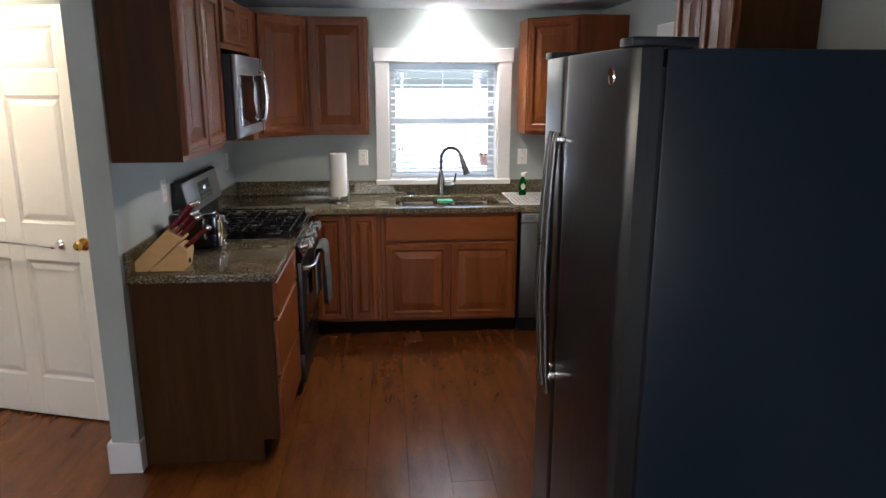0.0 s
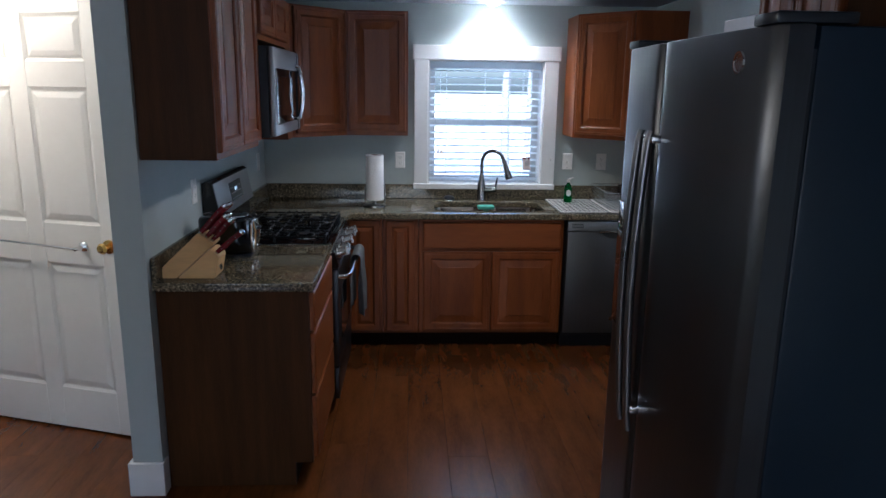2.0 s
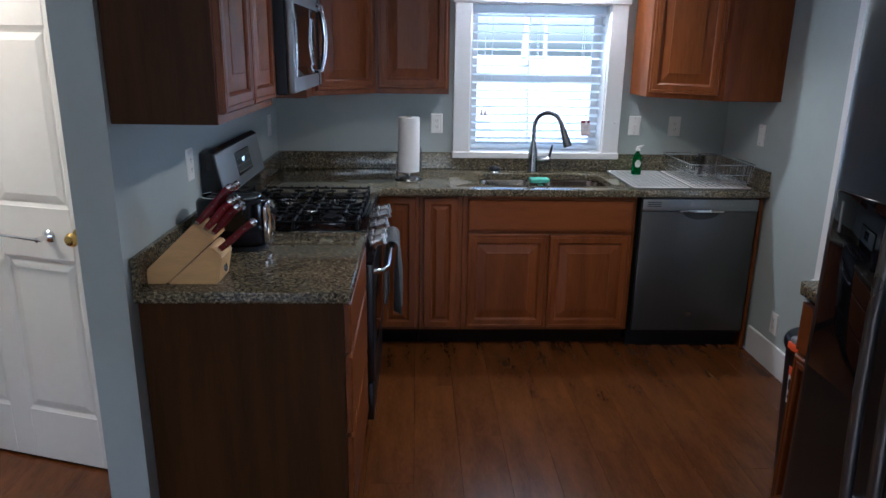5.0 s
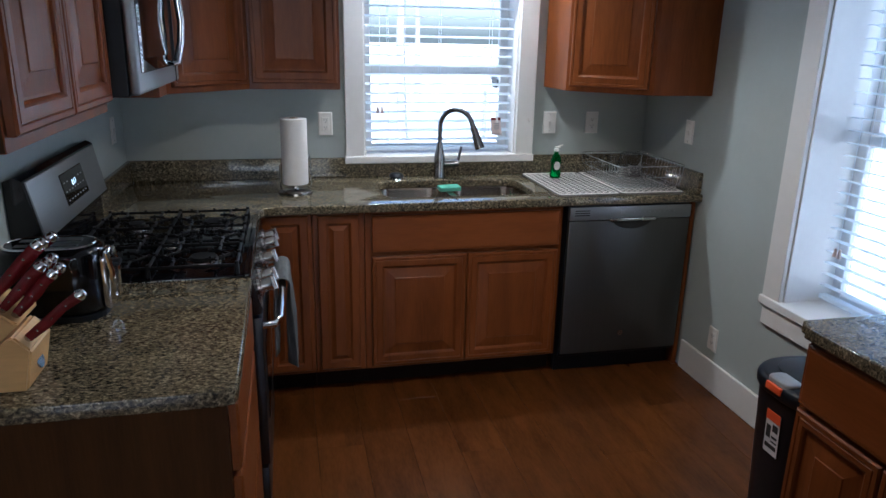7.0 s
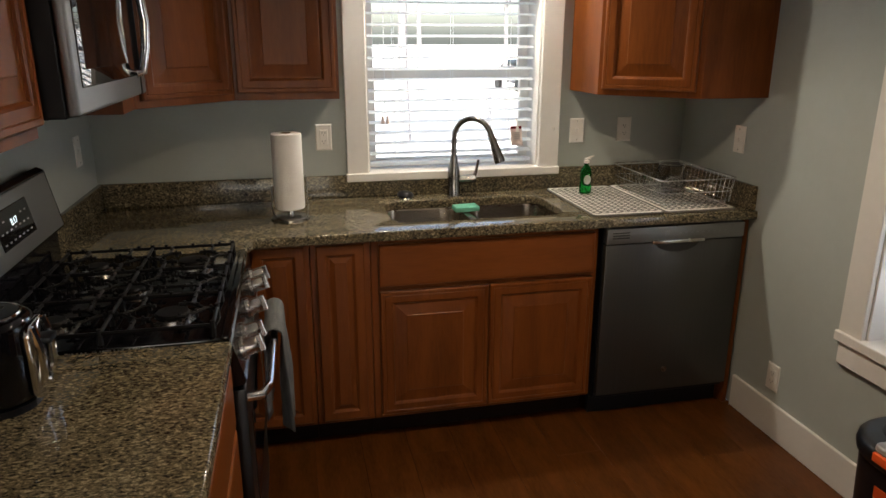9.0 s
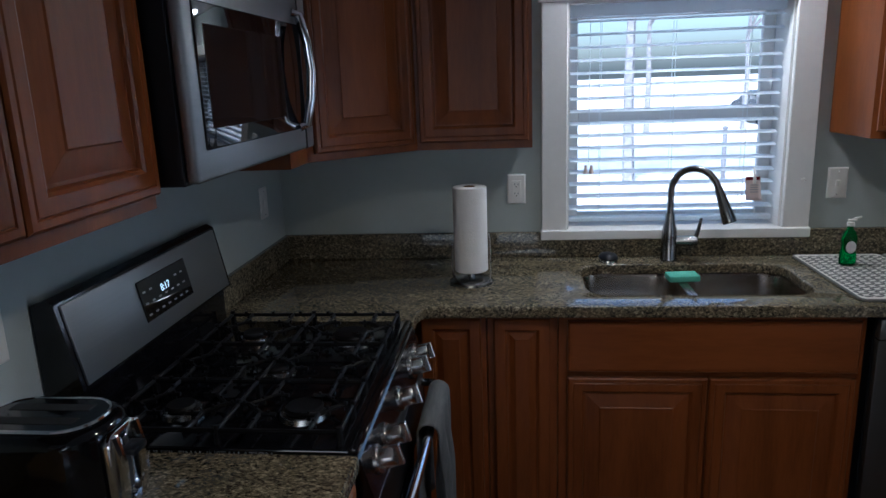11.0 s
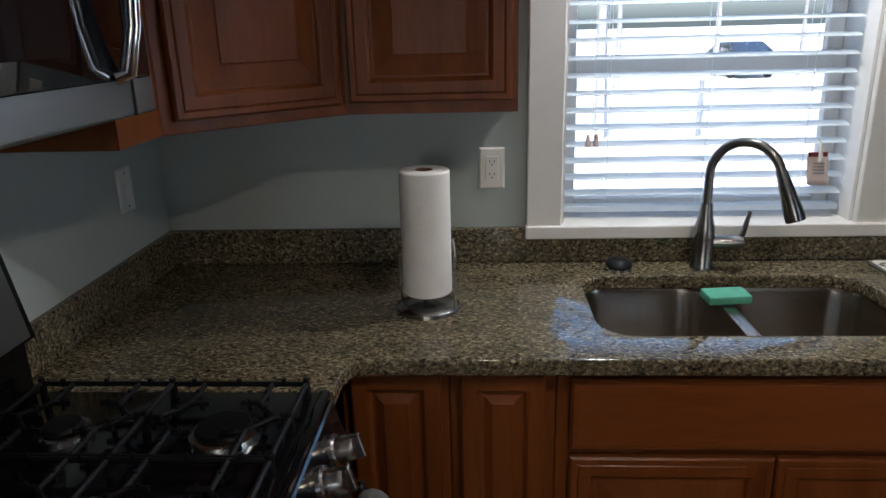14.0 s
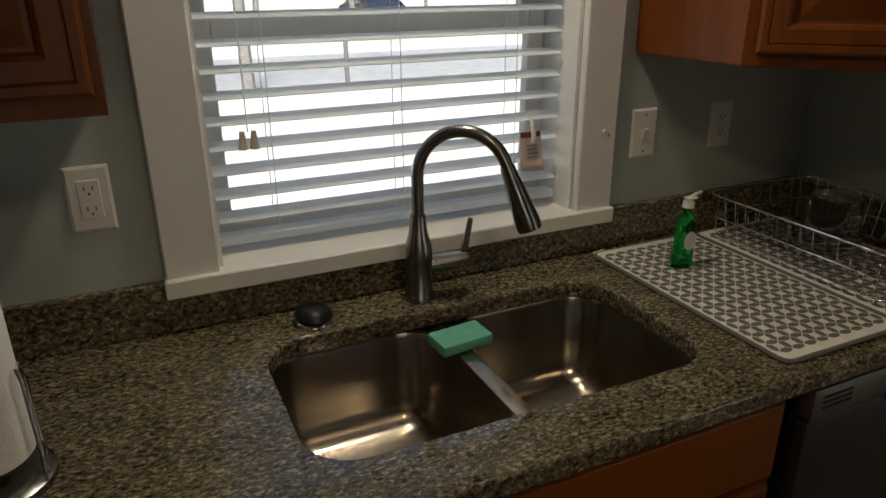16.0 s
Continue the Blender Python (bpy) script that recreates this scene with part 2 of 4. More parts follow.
def box(name, x0, x1, y0, y1, z0, z1, m, parent=None, bev=0.003, seg=1, at=None):
    return add(name, mesh_of(name, bm_box(x0, x1, y0, y1, z0, z1, bev, seg), m, seg > 1), parent, at)


def bm_lathe(profile, n=24):
    bm = bmesh.new()
    rings = []
    for r, z in profile:
        if r < 1e-5:
            rings.append([bm.verts.new((0, 0, z))])
        else:
            rings.append([bm.verts.new((r * math.cos(2 * math.pi * i / n), r * math.sin(2 * math.pi * i / n), z)) for i in range(n)])
    for a, b in zip(rings, rings[1:]):
        for i in range(n):
            j = (i + 1) % n
            if len(a) == 1 and len(b) == 1:
                continue
            if len(a) == 1:
                bm.faces.new((a[0], b[j], b[i]))
            elif len(b) == 1:
                bm.faces.new((a[i], a[j], b[0]))
            else:
                bm.faces.new((a[i], a[j], b[j], b[i]))
    return bm


def lathe(name, profile, m, parent=None, at=None, n=24):
    return add(name, mesh_of(name, bm_lathe(profile, n), m, True), parent, at)


def bm_tube(points, radius, n=8, closed=False):
    """A round bar along points; radius one number or one for each point."""
    bm = bmesh.new()
    pts = [Vector(p) for p in points]
    rs = radius if isinstance(radius, (list, tuple)) else [radius] * len(pts)
    rings, up = [], Vector((0.13, 0.31, 0.94)).normalized()
    for i, p in enumerate(pts):
        if closed:
            d = pts[(i + 1) % len(pts)] - pts[i - 1]
        else:
            d = pts[min(i + 1, len(pts) - 1)] - pts[max(i - 1, 0)]
        d.normalize()
        s = d.cross(up)
        if s.length < 1e-3:
            s = d.cross(Vector((1, 0, 0)))
        s.normalize()
        u = s.cross(d).normalized()
        up = u
        rings.append([bm.verts.new(p + rs[i] * (s * math.cos(2 * math.pi * k / n) + u * math.sin(2 * math.pi * k / n))) for k in range(n)])
    pairs = list(zip(rings, rings[1:])) + ([(rings[-1], rings[0])] if closed else [])
    for a, b in pairs:
        for k in range(n):
            bm.faces.new((a[k], a[(k + 1) % n], b[(k + 1) % n], b[k]))
    if not closed:
        bm.faces.new(rings[0][::-1])
        bm.faces.new(rings[-1])
    return bm


def tube(name, points, radius, m, parent=None, at=None, n=8, closed=False):
    return add(name, mesh_of(name, bm_tube(points, radius, n, closed), m, True), parent, at)


def merge(*bms):
    out = bmesh.new()
    for b in bms:
        me = bpy.data.meshes.new("tmp")
        b.to_mesh(me)
        b.free()
        out.from_mesh(me)
        bpy.data.meshes.remove(me)
    return out


def bm_prism(outline, z0, z1, bev=0.0, seg=2, holes=()):
    """An upright solid on an outline (x, y), with holes through it."""
    bm = bmesh.new()
    edges = []
    for loop in (outline, *holes):
        vs = [bm.verts.new((x, y, z0)) for x, y in loop]
        edges += [bm.edges.new((vs[i], vs[(i + 1) % len(vs)])) for i in range(len(vs))]
    bmesh.ops.triangle_fill(bm, edges=edges, use_beauty=True)
    ret = bmesh.ops.extrude_face_region(bm, geom=list(bm.faces))
    for v in ret["geom"]:
        if isinstance(v, bmesh.types.BMVert):
            v.co.z = z1
    bmesh.ops.recalc_face_normals(bm, faces=bm.faces)
    if bev:
        rim = [e for e in bm.edges if abs(e.verts[0].co.z - e.verts[1].co.z) < 1e-6 and len(e.link_faces) == 2
               and abs(e.link_faces[0].normal.dot(e.link_faces[1].normal)) < 0.5]
        bmesh.ops.bevel(bm, geom=rim, offset=bev, segments=seg, affect="EDGES", profile=0.5)
    return bm


def rounded(x0, x1, y0, y1, r, n=6):
    pts = []
    for cx, cy, a in ((x1 - r, y1 - r, 0), (x0 + r, y1 - r, 90), (x0 + r, y0 + r, 180), (x1 - r, y0 + r, 270)):
        pts += [(cx + r * math.cos(radians(a + 90 * k / n)), cy + r * math.sin(radians(a + 90 * k / n))) for k in range(n + 1)]
    return pts


def bm_rings(rings):
    """Nested rectangles (x0, x1, z0, z1, y), joined one to the next, the last one closed: raised panels."""
    bm = bmesh.new()
    loops = [[bm.verts.new(p) for p in ((a, y, c), (b, y, c), (b, y, d), (a, y, d))] for a, b, c, d, y in rings]
    bm.faces.new(loops[0][::-1])
    for l0, l1 in zip(loops, loops[1:]):
        for i in range(4):
            j = (i + 1) % 4
            bm.faces.new((l0[i], l0[j], l1[j], l1[i]))
    bm.faces.new(loops[-1])
    return bm


def bm_panel(w, h, t=0.02, rail=0.055, raised=True):
    """A cabinet front: local x across, z up, its face towards -y, its back at y = 0."""
    def ring(i, y):
        return (i, w - i, i, h - i, -y)
    r = [ring(0, 0), ring(0, t - 0.005), ring(0.005, t)]
    if raised:
        k = min(0.042, (min(w, h) - 2 * rail) * (0.3 if w > 0.22 else 0.16))
        r += ([ring(0.016, t), ring(0.0185, t - 0.0025), ring(0.021, t)] if w > 0.25 else []) + [ring(rail - 0.010, t), ring(rail - 0.004, t - 0.004), ring(rail, t - 0.010), ring(rail + 0.006, t - 0.010), ring(rail + 0.006 + k, t - 0.003), ring(rail + 0.009 + k, t - 0.0005)]
    else:
        r += [ring(0.010, t), ring(0.013, t + 0.001)]
    return bm_rings(r)


def front(name, w, h, parent, m, mt=None, rail=0.055, raised=True):
    return add(name, mesh_of(name, bm_panel(w, h, rail=rail, raised=raised), mt or WOOD), parent, m)


# ---- structure ----
X0, X1, Y1, YS, XW = -1.04, 1.68, 5.84, -2.0, -4.2
EYES = Matrix.Identity(4)


def bm_wall(ax, c0, c1, a0, a1, z0, z1, holes=()):
    """A wall along x ('x') or y ('y'), thick from c0 to c1, with openings (a0, a1, z0, z1) through it."""
    parts, cuts = [], sorted(holes)
    spans, last = [], a0
    for h0, h1, b0, b1 in cuts:
        spans += [(last, h0, z0, z1), (h0, h1, z0, b0), (h0, h1, b1, z1)]
        last = h1
    spans.append((last, a1, z0, z1))
    for s0, s1, b0, b1 in spans:
        if s1 - s0 > 1e-4 and b1 - b0 > 1e-4:
            parts.append(bm_box(s0, s1, c0, c1, b0, b1, 0) if ax == "x" else bm_box(c0, c1, s0, s1, b0, b1, 0))
    return merge(*parts)


def wall(name, *a, m=None, label="smooth wall painted pale grey-green"):
    return tagged(add(name, mesh_of(name, bm_wall(*a), m or WALL)), label, "wall", kind="structure")


WX0, WX1, WZ0, WZ1 = 0.11, 0.92, 1.02, 1.88      # sink window
RY0, RY1, RZ0, RZ1 = 3.80, 4.55, 0.60, 1.95      # side window
wall("wall_north", "x", Y1, Y1 + 0.22, -4.1, X1 + 0.3, 0, CEIL, [(WX0, WX1, WZ0, WZ1)])
wall("wall_east", "y", X1, X1 + 0.3, YS, Y1, 0, CEIL, [(RY0, RY1, RZ0, RZ1)])
wall("wall_south", "x", YS - 0.2, YS, XW - 0.2, X1 + 0.3, 0, CEIL, [(-1.7, 0.5, 0.8, 2.1)])
wall("wall_west", "y", XW - 0.2, XW, YS, 4.35, 0, CEIL)
wall("wall_partition", "y", -1.16, X0, 3.55, Y1, 0, CEIL, label="narrow end of a partition wall painted pale grey-green")
wall("wall_hall", "x", 4.36, 4.47, XW, -1.16, 0, CEIL, [(-3.14, -2.205, 0, 2.08)])
wall("wall_bath_east", "y", -1.9, -1.8, 4.47, Y1, 0, CEIL, label="white bathroom wall", m=TRIM)
wall("wall_bath_west", "y", -4.1, -4.0, 4.47, Y1, 0, CEIL, label="white bathroom wall", m=TRIM)
tagged(box("ceiling", XW - 0.2, X1 + 0.3, YS - 0.2, Y1 + 0.22, CEIL, CEIL + 0.15, CEILM, bev=0), "smooth white painted ceiling", "ceiling", kind="structure")
floor_thing = tagged(box("floor", XW, X1 + 0.0, YS, 4.41, -0.08, -0.010, KICK, bev=0), "warm brown wood-look plank floor", "floor", kind="structure")
tagged(box("floor_kitchen_bed", -1.16, X1, 4.41, Y1, -0.08, -0.010, KICK, bev=0), "dark bed beneath the plank floor", "floor", kind="structure")
bath_floor = tagged(box("bath_floor", -4.0, -1.9, 4.41, Y1, -0.08, 0.0, MARBLE, bev=0), "white marble tile bathroom floor", "floor", kind="structure")
for i in range(4):
    for j in range(5):
        box("tile", -3.75 + i * 0.46, -3.75 + i * 0.46 + 0.456, 4.415 + j * 0.28, 4.415 + j * 0.28 + 0.276, 0.0, 0.006, MARBLE, bath_floor, 0.001)


def board(name, label, *b, m=None, bev=0.003):
    return tagged(box(name, *b, m or TRIM, bev=bev), label, "trim", kind="structure")


BB = "tall flat white painted baseboard"
board("baseboard_east", BB, X1 - 0.016, X1, 3.74, 5.205, 0, 0.15)
board("baseboard_partition_end", BB, -1.178, X0 + 0.006, 3.533, 3.55, 0, 0.15)
board("baseboard_partition_hall", BB, -1.178, -1.16, 3.55, 4.36, 0, 0.15)
board("baseboard_partition_kitchen", BB, X0, X0 + 0.008, 3.533, 3.60, 0, 0.15)
board("baseboard_hall", BB, -2.115, -1.18, 4.345, 4.36, 0, 0.15)
board("baseboard_hall_west", BB, XW, -3.23, 4.345, 4.36, 0, 0.15)
board("baseboard_west", BB, XW, XW + 0.016, YS, 4.345, 0, 0.15)
board("baseboard_fridge_side", BB, X1 - 0.016, X1, YS, 2.0, 0, 0.15)
for a, b in ((-3.23, -3.14), (-2.205, -2.115)):
    board("trim_bath_door", "white door casing of the bathroom", a, b, 4.342, 4.36, 0, 2.17)
board("trim_bath_door_head", "white door casing of the bathroom", -3.25, -2.095, 4.340, 4.36, 2.08, 2.18)


def window(name, m, w, h, depth, casing, label):
    """A double-hung window. Local x across, z up from the opening's foot, y out of the room; the wall face is y = 0."""
    win = thing(name, m, label, "window", kind="structure")
    c = casing
    box("casing", -c, 0, -0.022, 0, -0.005, h, TRIM, win)
    box("casing", w, w + c, -0.022, 0, -0.005, h, TRIM, win)
    box("head", -c - 0.012, w + c + 0.012, -0.028, 0, h, h + c, TRIM, win)
    box("sill", -c - 0.004, w + c + 0.004, -0.034, depth + 0.02, -0.034, 0.003, TRIM, win, 0.003)
    if casing > 0.1:
        box("apron", -c + 0.01, w + c - 0.01, -0.02, 0, -0.12, -0.034, TRIM, win)
    for x in (0, w - 0.008):
        box("jamb_lining", x, x + 0.008, 0, depth, 0, h, TRIM, win, 0)
    box("jamb_lining", 0.008, w - 0.008, 0, depth, h - 0.008, h, TRIM, win, 0)
    y = depth
    f = 0.045
    mid = h * 0.5
    for z0, z1, yy in ((0.0, mid + 0.02, y - 0.035), (mid - 0.02, h - 0.008, y)):
        sash = add("sash", mesh_of("sash", merge(bm_box(0.008, 0.008 + f, yy, yy + 0.03, z0, z1), bm_box(w - 0.008 - f, w - 0.008, yy, yy + 0.03, z0, z1),
                   bm_box(0.008 + f, w - 0.008 - f, yy, yy + 0.03, z0, z0 + f), bm_box(0.008 + f, w - 0.008 - f, yy, yy + 0.03, z1 - f, z1)), TRIM), win)
        g = box("pane", 0.008 + f, w - 0.008 - f, yy + 0.013, yy + 0.016, z0 + f, z1 - f, PANE, win, 0)
        g.visible_shadow = False
    return win


def blind(m, w, h, pitch, tilt, label):
    """A slatted blind let down over a window: head rail, slats, cords, foot rail."""
    b = thing("window_blind", m, label, "blind")
    box("head_rail", 0, w, -0.02, 0.028, h - 0.045, h, BLIND, b)
    n = int((h - 0.085) / pitch)
    pitch = (h - 0.085) / n
    prof = [(-0.025, -0.002), (-0.0125, 0.0012), (0, 0.002), (0.0125, 0.0012), (0.025, -0.002)]
    bm = bmesh.new()
    rows = [[bm.verts.new((x, y * math.cos(tilt) - z * math.sin(tilt), y * math.sin(tilt) + z * math.cos(tilt) + dz)) for y, z in prof] for x in (0.004, w - 0.004) for dz in (0, 0.002)]
    for i in range(4):
        bm.faces.new((rows[0][i], rows[0][i + 1], rows[2][i + 1], rows[2][i]))
        bm.faces.new((rows[1][i + 1], rows[1][i], rows[3][i], rows[3][i + 1]))
    for i in (0, 4):
        bm.faces.new((rows[0][i], rows[2][i], rows[3][i], rows[1][i]))
    me = mesh_of("slat", bm, BLIND)
    for i in range(n):
        add("slat", me, b, pose(0, 0, h - 0.06 - i * pitch))
    box("foot_rail", 0.002, w - 0.002, -0.02, 0.02, h - 0.06 - n * pitch - 0.008, h - 0.06 - n * pitch + 0.01, BLIND, b)
    for x in (0.12, w * 0.5, w - 0.12):
        for y in (-0.0255, 0.0255):
            tube("cord", [(x, y, h - 0.05), (x, y, h - 0.06 - n * pitch)], 0.001, BLIND, b, n=4)
    tube("pull_cord", [(0.075, -0.034, h - 0.05), (0.075, -0.034, 0.245)], 0.0012, BLIND, b, n=4)
    for k in (0, 0.022):
        lathe("cord_tassel", [(0, 0.036), (0.005, 0.034), (0.0065, 0.02), (0.010, 0.0), (0, 0)], TAGP, b, pose(0.064 + k, -0.034, 0.212), 10)
    return b


window("window_1", pose(WX0, Y1, WZ0), WX1 - WX0, WZ1 - WZ0, 0.17, 0.098, "white double-hung window over the sink with plain casing")
window("window_2", pose(X1, RY1, RZ0, 0, 0, -90), RY1 - RY0, RZ1 - RZ0, 0.25, 0.105, "tall white window set deep in the side wall")
blind(pose(WX0 + 0.012, Y1 + 0.075, WZ0 + 0.004), WX1 - WX0 - 0.024, WZ1 - WZ0 - 0.012, 0.0475, radians(10), "white slatted blind let down in the sink window")
blind(pose(X1 + 0.17, RY1 - 0.012, RZ0 + 0.004, 0, 0, -90), RY1 - RY0 - 0.024, RZ1 - RZ0 - 0.012, 0.0475, radians(-8), "white slatted blind let down in the side window")


def downlight(x, y):
    d = thing("downlight", pose(x, y, CEIL), "round white recessed ceiling light, lit", "ceiling light", "recessed ceiling lights")
    lathe("trim_ring", [(0.050, -0.006), (0.080, -0.005), (0.083, 0.0), (0.050, 0.0), (0.050, -0.006)], TRIM, d)
    lathe("bulb", [(0, -0.030), (0.018, -0.028), (0.034, -0.021), (0.045, -0.009), (0.049, 0.0), (0, 0.0)], LAMPGLASS, d)


for _x, _y in DOWNLIGHTS + [(0.53, 5.67)]:
    downlight(_x, _y)
hl = thing("hall_ceiling_light", pose(-2.25, 3.75, CEIL), "small lit glass dome ceiling light in the hall", "ceiling light")
lathe("canopy", [(0, 0), (0.07, 0), (0.07, -0.02), (0.05, -0.03), (0, -0.03)], CHROME, hl)
bl = thing("bath_ceiling_light", pose(-3.1, 5.0, CEIL), "small lit ceiling light in the bathroom", "ceiling light")
lathe("canopy", [(0, 0), (0.07, 0), (0.07, -0.02), (0.05, -0.03), (0, -0.03)], CHROME, bl)


# ---- kitchen cabinets ----
def upper(m, w, depth, z0, z1, doors, label, name="wall_cabinet", group="cherry wall cabinets"):
    """A hung cabinet. Local x along its front, y into the wall from the front of the carcass, z from its foot."""
    c = thing(name, m, label, "cabinet", group)
    h = z1 - z0
    box("body", 0, w, 0.0, depth, 0, h, VENEER_SHADED, c, 0.002)
    box("face_frame", 0.0005, w - 0.0005, -0.0008, 0.016, 0.0005, h - 0.0005, WOOD, c, 0)
    g = 0.012
    dw = (w - 2 * g - (doors - 1) * 0.005) / doors
    for i in range(doors):
        front("door", dw, h - g - 0.028, c, pose(g + i * (dw + 0.005), -0.001, 0.028))
    return c


U0, U1 = 1.378, 2.165
upper(pose(X0 + 0.29, 3.575, U0 + 0.025, 0, 0, 90), 0.738, 0.29, U0 + 0.025, U1, 2, "cherry wood wall cabinet with two raised-panel doors")
upper(pose(X0 + 0.305, 4.316, 1.90, 0, 0, 90), 0.742, 0.305, 1.90, U1, 2, "short cherry wood wall cabinet above the microwave")
upper(pose(-0.43, Y1 - 0.305, U0), 0.40, 0.305, U0, U1, 1, "narrow cherry wood wall cabinet with a raised-panel door")


def corner_cabinet(m, outline, diag, label):
    """A corner wall cabinet on a five-sided outline, its door across the corner at diag (x, y, turn, width)."""
    c = thing("corner_wall_cabinet", m, label, "cabinet", "cherry wall cabinets")
    add("body", mesh_of("body", bm_prism(outline, U0, U1, 0.002, 1), WOOD), c)
    x, y, rz, w = diag
    g = 0.022
    front("door", w - 2 * g, U1 - U0 - 0.038, c, pose(x, y, 0, 0, 0, rz) @ pose(g, -0.001, U0 + 0.026))
    return c


D = 0.305
corner_cabinet(EYES, [(X0, Y1), (X0, Y1 - 0.78), (X0 + D, Y1 - 0.78), (X0 + D, Y1 - 0.61), (X0 + 0.61, Y1 - D), (X0 + 0.61, Y1)],
               (X0 + D, Y1 - 0.61, 45, 0.4313), "cherry wood corner wall cabinet with an angled raised-panel door")
corner_cabinet(EYES, [(X1, Y1), (X1 - 0.61, Y1), (X1 - 0.61, Y1 - D), (X1 - D, Y1 - 0.61), (X1, Y1 - 0.61)],
               (X1 - 0.61, Y1 - D, -45, 0.4313), "cherry wood corner wall cabinet with an angled raised-panel door")
upper(pose(X1 - D, 3.70, U0, 0, 0, -90), 0.56, D, U0, U1, 2, "cherry wood wall cabinet with narrow raised-panel doors")

TOP = 0.914
BH = TOP - 0.038


def base(m, w, depth, fronts, label, hollow=False, side=False):
    """A floor cabinet; fronts: (kind, x0, x1, z0, z1) on its face towards -y."""
    c = thing("base_cabinet", m, label, "cabinet", "cherry base cabinets")
    if hollow:
        box("body", 0, w, 0.02, depth, 0.105, 0.62, WOOD, c, 0.002)
        box("face_frame", 0, w, 0, 0.02, 0.105, BH - 0.001, WOOD, c, 0.002)
    else:
        box("body", 0, w, 0, depth, 0.105, BH - 0.001, WOOD, c, 0.002)
    if side:
        box("side_panel", -0.004, 0.0, 0.0, depth, 0.106, BH - 0.002, VENEER_SHADED, c, 0)
        box("side_foot", -0.004, 0.016, 0.075, depth, 0, 0.106, VENEER_SHADED, c, 0)
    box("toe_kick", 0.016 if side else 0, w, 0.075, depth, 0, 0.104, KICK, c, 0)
    for kind, a, b, z0, z1 in fronts:
        if kind == "drawer":
            front("drawer_front", b - a, z1 - z0, c, pose(a, -0.001, z0), WOODH, raised=False)
        else:
            front("door", b - a, z1 - z0, c, pose(a, -0.001, z0), rail=0.055 if b - a > 0.3 else 0.045)
    return c


FB = 5.245
# along the window wall: corner doors, narrow door, sink base
base(pose(-0.425, FB, 0), 0.235, Y1 - FB - 0.005, [("door", 0.022, 0.218, 0.125, 0.864)], "cherry wood corner base cabinet with a narrow panel door")
base(pose(-0.188, FB, 0), 0.228, Y1 - FB - 0.005, [("door", 0.022, 0.204, 0.125, 0.862)], "narrow cherry wood base cabinet with a panel door")
base(pose(0.042, FB, 0), 0.94, Y1 - FB - 0.005, [("drawer", 0.030, 0.920, 0.682, 0.853), ("door", 0.030, 0.471, 0.125, 0.662), ("door", 0.476, 0.918, 0.125, 0.662)],
     "cherry wood sink base with two doors under a false drawer front", hollow=True)
# beside the range
base(pose(-0.425, 3.612, 0, 0, 0, 90), 0.682, 0.61, [("drawer", 0.012, 0.67, 0.70, 0.862), ("drawer", 0.012, 0.67, 0.42, 0.685), ("drawer", 0.012, 0.67, 0.125, 0.405)],
     "cherry wood drawer base with a plain side panel beside the range", side=True)
# beside the fridge
base(pose(1.055, 3.690, 0, 0, 0, -90), 0.60, 0.61, [("drawer", 0.012, 0.588, 0.69, 0.862), ("door", 0.012, 0.298, 0.125, 0.675), ("door", 0.302, 0.588, 0.125, 0.675)],
     "cherry wood base cabinet between the fridge and the bin")
tagged(box("end_panel", 1.640, 1.664, FB - 0.02, Y1 - 0.002, 0, BH - 0.001, WOOD), "cherry wood end panel beside the dishwasher", "panel")


def counter(outline, holes, splashes, label):
    c = thing("countertop", EYES, label, "countertop", "granite countertops")
    add("slab", mesh_of("slab", bm_prism(outline, BH, TOP, 0.006, 3, holes), GRANITE, True), c)
    for s in splashes:
        box("backsplash", *s, TOP, TOP + 0.102, GRANITE, c, 0.003)


SINK = rounded(0.147, 0.875, 5.315, 5.695, 0.085)
FE = 5.195
counter([(X0, 5.062), (-0.40, 5.062), (-0.40, FE - 0.05), (-0.385, FE - 0.012), (-0.35, FE), (X1 - 0.004, FE), (X1 - 0.004, Y1), (X0, Y1)], [SINK],
        [(X0, X0 + 0.02, 5.062, Y1), (X0 + 0.02, X1 - 0.024, Y1 - 0.02, Y1), (X1 - 0.024, X1 - 0.004, 5.21, Y1)], "speckled grey and tan polished granite countertop with backsplash")
counter([(X0 + 0.002, 3.585), (-0.425, 3.585), (-0.407, 3.592), (-0.40, 3.61), (-0.40, 4.298), (X0 + 0.002, 4.298)], [], [(X0 + 0.002, X0 + 0.022, 3.585, 4.298)],
        "speckled grey and tan granite countertop beside the range")
counter([(1.042, 3.70), (1.022, 3.68), (1.022, 3.05), (X1 - 0.002, 3.05), (X1 - 0.002, 3.715), (1.042, 3.715)], [], [], "speckled granite countertop beside the fridge")


# ---- sink and faucet ----
def bowl(outline_args, depth):
    x0, x1, y0, y1, r = outline_args
    bm = bmesh.new()
    loops = []
    for inset, z in ((-0.012, 0), (0, 0), (0.004, -0.01), (0.01, -depth + 0.05), (0.022, -depth + 0.02), (0.05, -depth)):
        loops.append([bm.verts.new((x, y, z)) for x, y in rounded(x0 + inset, x1 - inset, y0 + inset, y1 - inset, max(0.02, r - inset))])
    for a, b in zip(loops, loops[1:]):
        for i in range(len(a)):
            bm.faces.new((a[i], a[(i + 1) % len(a)], b[(i + 1) % len(b)], b[i]))
    bm.faces.new(loops[-1])
    me = mesh_of("bowl", bm, SINKM, True)
    return me


